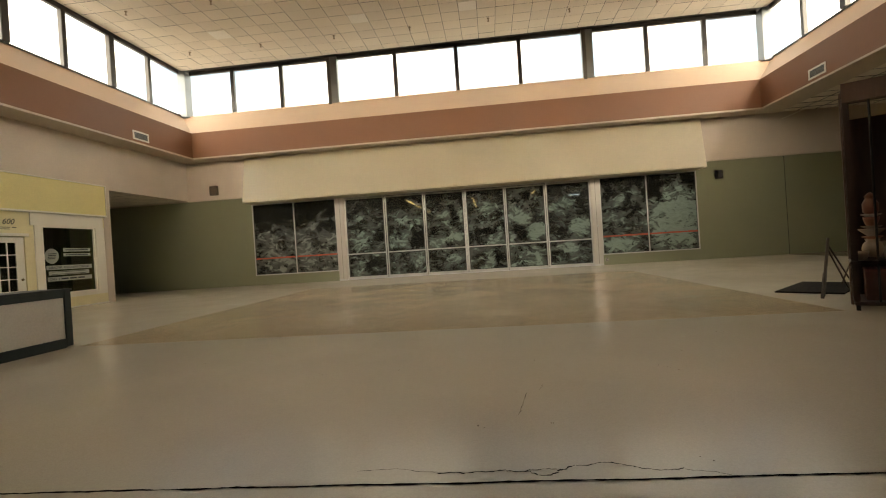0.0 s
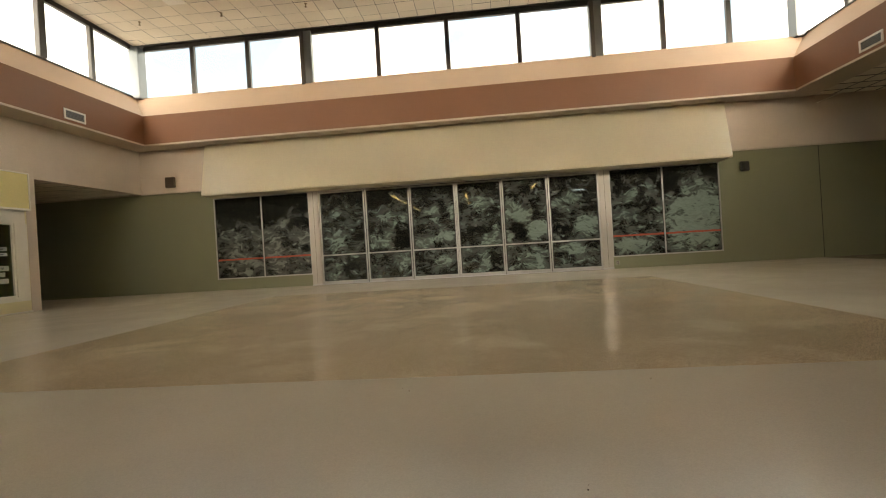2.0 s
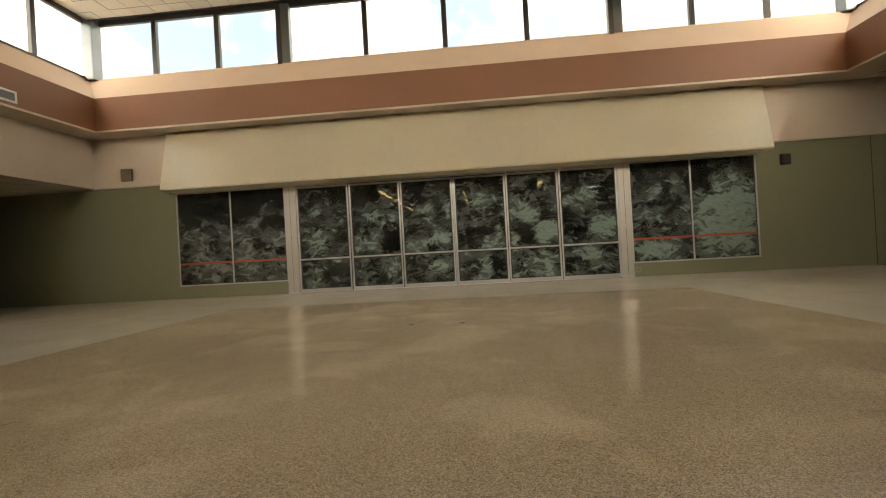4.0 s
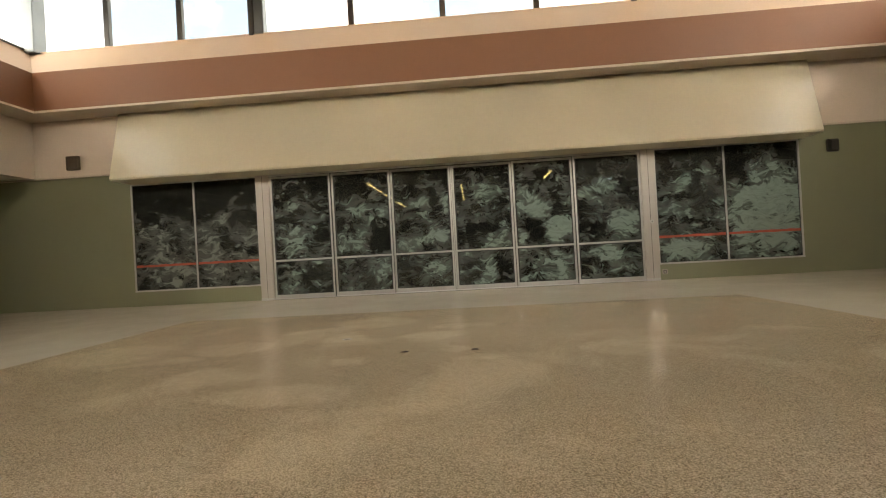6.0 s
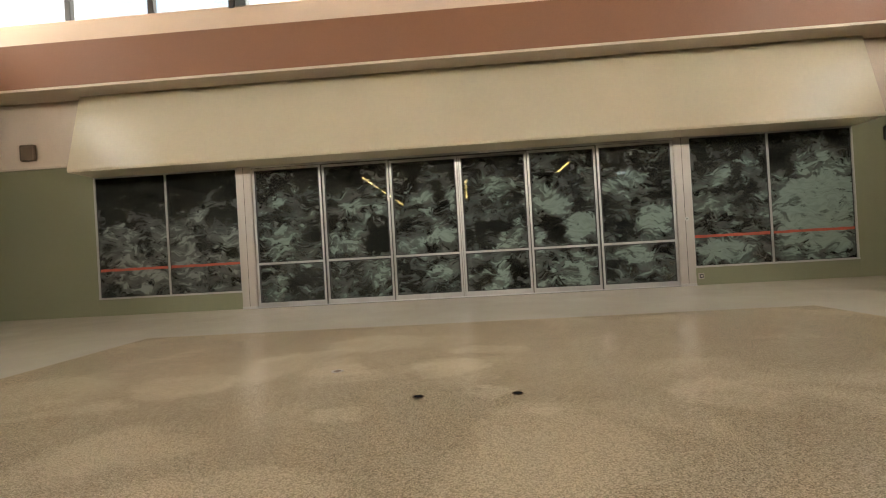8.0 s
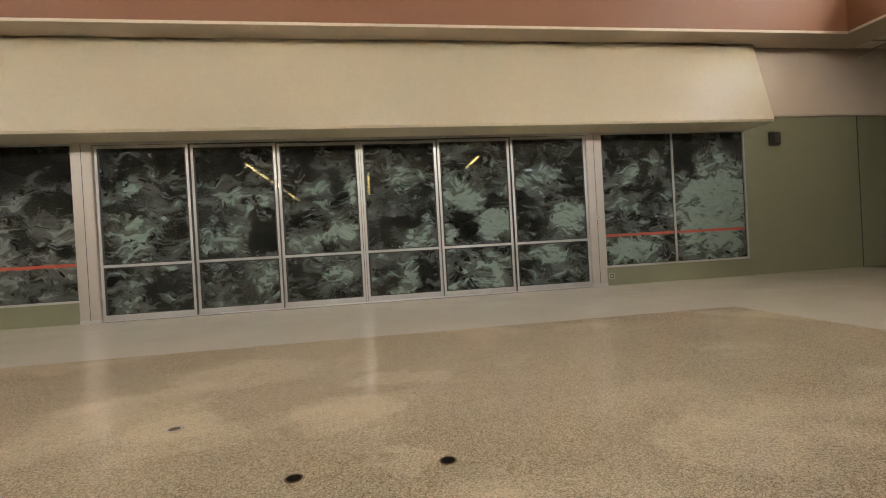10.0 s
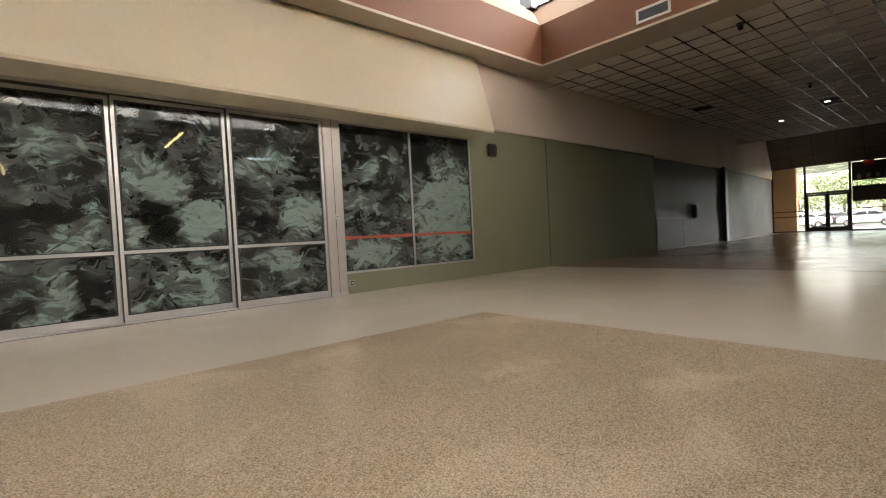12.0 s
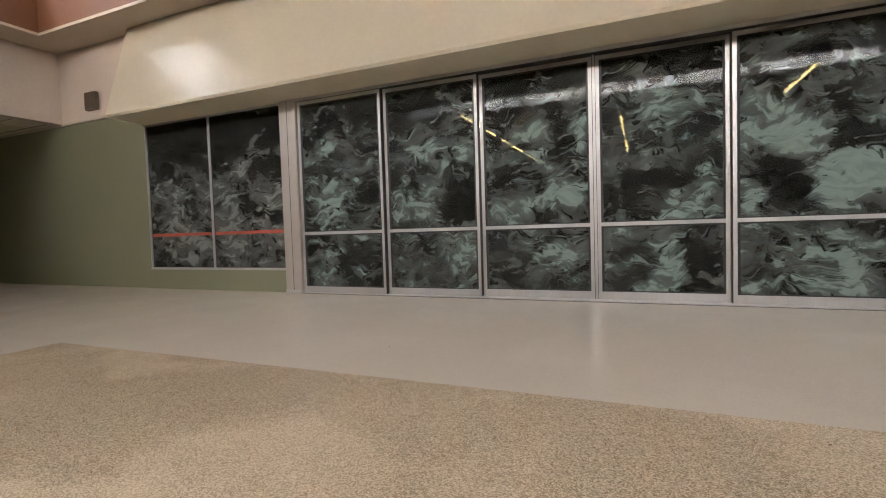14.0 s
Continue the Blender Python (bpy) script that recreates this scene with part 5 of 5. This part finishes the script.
for x, wd, hh, mm in ((0.10, 0.22, 0.33, M_CRATE), (0.36, 0.22, 0.26, M_CRATE), (0.64, 0.26, 0.36, M_CRATE)):
    c = thing("storage_box", *(RM @ Vector((x, 0.15, 0.10))), "red brown box on the stand's lower shelf", "box", "boxes on the lower shelf", turn=-33.5)
    part("body", block(-0.02, wd, 0, 0.4, 0.0, hh, 0.006), mm, c)
    part("lid", block(-0.026, wd + 0.006, -0.006, 0.406, hh, hh + 0.03, 0.006), mm, c)

e = thing("folding_easel", 5.61, 7.45, 0, "folded dark wooden easel standing over the mat", "easel")
tp = (0.13, 0.05, 0.80)
for nm, b2 in (("leg", (-0.28, -0.40, 0.0)), ("leg", (-0.20, -0.30, 0.02))):
    part(nm, rod(bmesh.new(), tp, b2, 0.018), M_EASEL, e)
part("brace", rod(bmesh.new(), (0.09, 0.02, 0.66), (0.62, 0.42, 0.02), 0.012), M_EASEL, e)
part("brace", rod(bmesh.new(), (0.12, 0.04, 0.70), (0.70, 0.40, 0.02), 0.012), M_EASEL, e)
part("brace", rod(bmesh.new(), (0.45, 0.30, 0.10), (0.75, 0.45, 0.55), 0.010), M_EASEL, e)
part("board", block(-0.012, 0.012, -0.05, 0.05, 0, 0.62), M_EASEL, e).matrix_basis = look((-0.08, -0.16, 0.30), (0.13, 0.05, 0.80))
mt = tagged(part("floor_mat", block(-0.80, 0.80, -0.42, 0.42, 0.001, 0.022, 0.006), M_MAT), "black rubber mat lying on the terrazzo", "mat")
mt.matrix_basis = pose(6.05, 8.19, 0, 0, 0, 46)

# ---- floor details ----
def crack(name, start, end, wobble, width, seed, label, blunt=0.15):
    rnd = random.Random(seed)
    a, b2 = Vector(start), Vector(end)
    side = Vector((-(b2 - a).y, (b2 - a).x)).normalized()
    bm = bmesh.new()
    k = max(12, int((b2 - a).length / 0.035))
    drift, left, right = 0.0, [], []
    for i in range(k + 1):
        drift = drift * 0.9 + rnd.uniform(-wobble, wobble)
        q = a.lerp(b2, i / k) + side * drift
        half = width * rnd.uniform(0.25, 1.0) * min(1, 6 * i / k + blunt, 6 * (k - i) / k + blunt)
        left.append(bm.verts.new((*(q + side * half), 0.0022)))
        right.append(bm.verts.new((*(q - side * half), 0.0022)))
    for i in range(k):
        bm.faces.new((right[i], right[i + 1], left[i + 1], left[i]))
    return tagged(part(name, bm, M_CRACK), label, "crack", kind="structure")


crack("floor_joint_crack", (-6.0, 2.05), (7.0, 2.315), 0.003, 0.011, 3, "long dark open joint across the floor")
JAGGED = ((0.384, 2.329), (0.581, 2.278), (0.713, 2.274), (0.895, 2.295), (0.997, 2.281), (1.044, 2.243), (1.123, 2.277), (1.208, 2.329), (1.327, 2.353), (1.457, 2.32), (1.565, 2.274), (1.665, 2.286), (1.83, 2.222))
THICK = (0.0026, 0.0065, 0.0075, 0.005, 0.006, 0.0062, 0.0056, 0.005, 0.0056, 0.0045, 0.0042, 0.0026)
for i, wide in enumerate(THICK):
    crack("floor_crack", JAGGED[i], JAGGED[i + 1], 0.005, wide, 40 + i, "jagged open crack beside the floor joint", 0.6)
crack("floor_crack", (0.967, 2.284), (1.065, 2.306), 0.004, 0.004, 60, "thin branch of the jagged floor crack")
crack("floor_crack", (1.065, 2.306), (1.15, 2.29), 0.004, 0.004, 61, "thin branch of the jagged floor crack")
crack("floor_crack", (0.20, 2.30), (0.384, 2.329), 0.003, 0.0022, 62, "faint end of the jagged floor crack")
crack("floor_crack", (0.984, 2.972), (1.068, 3.413), 0.006, 0.0024, 9, "short hairline crack in the terrazzo")
crack("floor_crack", (1.16, 3.45), (1.20, 3.58), 0.004, 0.0018, 11, "short hairline crack in the terrazzo")
for x, y in ((-0.318, 10.987), (0.407, 10.972)):
    f = thing("floor_socket", x, y, 0.001, "small round dark floor fitting in the pebble terrazzo", "floor fitting", "floor fittings")
    part("rim", lathe([(0.033, 0.0005), (0.042, 0.0005), (0.043, 0.0034), (0.035, 0.0034), (0.034, 0.0008)], 20), M_RIM, f)
    # flat near-black disc drawn for the shade inside the hole
    part("cap", cylinder(bmesh.new(), 0, 0, 0.0005, 0.0022, 0.036, n=20), M_CRACK, f)
f = thing("floor_socket", -1.165, 11.85, 0.001, "small pale patched floor fitting in the pebble terrazzo", "floor fitting", "floor fittings")
part("rim", lathe([(0.032, 0.0005), (0.055, 0.0005), (0.056, 0.003), (0.036, 0.003), (0.035, 0.0008)], 20), M_GRILLE, f)
part("cap", cylinder(bmesh.new(), 0, 0, 0.0005, 0.0022, 0.035, n=20), M_RIM, f)

rnd = random.Random(12)
bm = bmesh.new()
for x, y in ((1.21, 4.29), (2.18, 3.86), (2.43, 4.41), (0.08, 4.10), (0.80, 2.80), (1.19, 2.85), (1.82, 2.36), (2.16, 3.95), (-0.66, 4.06), (1.33, 14.21), (1.94, 5.79), (0.21, 5.68), (-2.1, 4.7), (3.1, 5.1), (-1.5, 15.2), (2.8, 15.6), (-3.2, 9.1), (0.9, 12.6)):
    for k in range(2):
        m = Matrix.Translation((x + rnd.uniform(-0.05, 0.05), y + rnd.uniform(-0.05, 0.05), 0.004)) @ Matrix.Diagonal((rnd.uniform(0.5, 1.2), rnd.uniform(0.5, 1.2), 0.5, 1))
        bmesh.ops.create_icosphere(bm, subdivisions=1, radius=rnd.uniform(0.003, 0.006), matrix=m)
tagged(part("floor_debris", bm, M_BARK), "scattered dark crumbs of debris on the floor", "debris", kind="stuff")

# ---- outside the entrance ----
setting("ground", block(-400, 900, -500, 500, -0.4, -0.14), M_ASPHALT, "asphalt car park reaching into the distance", "ground")
setting("pavement", block(EAST, EAST + 4.5, -10, 30, -0.14, -0.01, 0.01), M_PAVE, "pale concrete pavement before the entrance", "pavement")
setting("grass_verge", block(74, 110, -60, 90, -0.14, 0.05), M_GRASS, "grass verge beyond the car park", "ground")
setting("porch_wall", block(EAST + 0.9, EAST + 1.4, 18.29, 25, -0.1, 4.29), M_STUCCO, "tan stucco wall beside the entrance", "wall")
setting("porch_roof", block(EAST + 0.1, EAST + 8.0, -2, 26, 4.3, 4.7), M_CARWHITE, "pale porch roof over the entrance", "roof")


def car(x, y, turn, mm, label):
    c = thing("parked_car", x, y, -0.14, label, "car", "parked cars", turn)
    side = [(-2.2, 0.35), (-2.25, 0.75), (-2.0, 0.95), (-1.5, 1.0), (-0.8, 1.42), (0.6, 1.45), (1.3, 1.0), (2.05, 0.88), (2.2, 0.6), (2.15, 0.32)]
    bm = bmesh.new()
    rows = []
    for s, k0 in ((-0.86, 1.0), (0.86, 1.0)):
        rows.append([bm.verts.new((px, s * (0.80 if pz > 1.2 else 1.0), pz)) for px, pz in side])
    kk = len(side)
    bm.faces.new(rows[0])
    bm.faces.new(rows[1][::-1])
    for i in range(kk):
        bm.faces.new((rows[0][i], rows[1][i], rows[1][(i + 1) % kk], rows[0][(i + 1) % kk]))
    bmesh.ops.recalc_face_normals(bm, faces=bm.faces[:])
    rounded(bm, 0.06, 2)
    part("body", bm, mm, c)
    for s in (-1, 1):
        ya, yb = sorted((s * 0.80, s * 0.845))
        bm = bmesh.new()
        for prof in ([(-1.25, 1.03), (-0.75, 1.36), (-0.15, 1.38), (-0.15, 1.03)], [(-0.07, 1.03), (-0.07, 1.38), (0.52, 1.38), (1.05, 1.03)]):
            vs = [bm.verts.new((px, s * (0.868 if pz < 1.1 else 0.735), pz)) for px, pz in prof]
            bm.faces.new(vs)
        part("side_window", bm, M_CARGLASS, c)
        for px in (-1.35, 1.35):
            wv = part("wheel", rod(bmesh.new(), (px, s * 0.70, 0.32), (px, s * 0.89, 0.32), 0.32, 20), M_TYRE, c)
            part("rim", rod(bmesh.new(), (px, s * 0.86, 0.32), (px, s * 0.90, 0.32), 0.2, 14), M_CHROME, wv)
        part("headlight", block(2.08, 2.19, *sorted((s * 0.5, s * 0.78)), 0.62, 0.76, 0.02), M_PANELLIGHT, c)
        part("tail_light", block(-2.25, -2.15, *sorted((s * 0.5, s * 0.80)), 0.72, 0.88, 0.02), M_TAILRED, c)
    for prof in ([(0.72, 1.39), (1.26, 1.06)], [(-0.92, 1.37), (-1.42, 1.06)]):
        bm = bmesh.new()
        sg2 = 0.03 if prof[0][0] > 0 else -0.03
        vs = [bm.verts.new((prof[0][0] + sg2, -0.66, prof[0][1])), bm.verts.new((prof[0][0] + sg2, 0.66, prof[0][1])), bm.verts.new((prof[1][0] + sg2, 0.74, prof[1][1])), bm.verts.new((prof[1][0] + sg2, -0.74, prof[1][1]))]
        bm.faces.new(vs)
        part("windscreen", bm, M_CARGLASS, c)


car(60.0, 22.0, 90, M_CARWHITE, "white saloon car parked outside the entrance")
car(61.5, 19.9, 95, M_CARDARK, "dark saloon car parked outside the entrance")
car(60.5, 17.2, 90, M_CARWHITE, "white saloon car parked outside the entrance")
car(58.0, 12.6, 100, M_CARWHITE, "white saloon car parked outside the entrance")


def tree(x, y, h, r, seed):
    rnd = random.Random(seed)
    t = thing("tree", x, y, 0.0, "leafy green tree at the edge of the car park", "tree", "car park trees")
    bm = bmesh.new()
    cylinder(bm, 0, 0, -0.1, h * 0.45, 0.22, 0.13, 10)
    tips = []
    for i in range(8):
        a = 2 * math.pi * i / 8 + rnd.uniform(-0.3, 0.3)
        tip = Vector((math.cos(a) * r * rnd.uniform(0.45, 0.8), math.sin(a) * r * rnd.uniform(0.45, 0.8), h * rnd.uniform(0.28, 0.80)))
        rod(bm, (0, 0, h * rnd.uniform(0.3, 0.44)), tip, 0.05, 6)
        tips.append(tip)
    tips.append(Vector((0, 0, h * 0.85)))
    part("trunk", bm, M_BARK, t)
    verts, faces = [], []
    for tip in tips:
        for i in range(230):
            q = tip + Vector((rnd.gauss(0, r * 0.26), rnd.gauss(0, r * 0.26), rnd.gauss(0, r * 0.22)))
            s = rnd.uniform(0.10, 0.24)
            u = Vector((rnd.gauss(0, 1), rnd.gauss(0, 1), rnd.gauss(0, 0.6))).normalized()
            v = u.orthogonal().normalized()
            k = len(verts)
            verts.extend((q - u * s, q + v * s * 0.5, q + u * s, q - v * s * 0.5))
            faces.append((k, k + 1, k + 2, k + 3))
    me = bpy.data.meshes.new("crown")
    me.from_pydata(verts, [], faces)
    me.materials.append(M_LEAF)
    new("crown", me).parent = t


for i, (x, y, h, r) in enumerate(((70, 24.5, 6.4, 3.0), (72, 20.5, 6.2, 3.2), (69, 16.6, 5.8, 3.0), (74, 28, 6.8, 3.2), (73, 12.5, 6.2, 3.2), (76, 17.5, 7.0, 3.6), (78, 23, 7.2, 3.6), (75, 8.0, 6.4, 3.2))):
    tree(x, y, h, r, 20 + i)
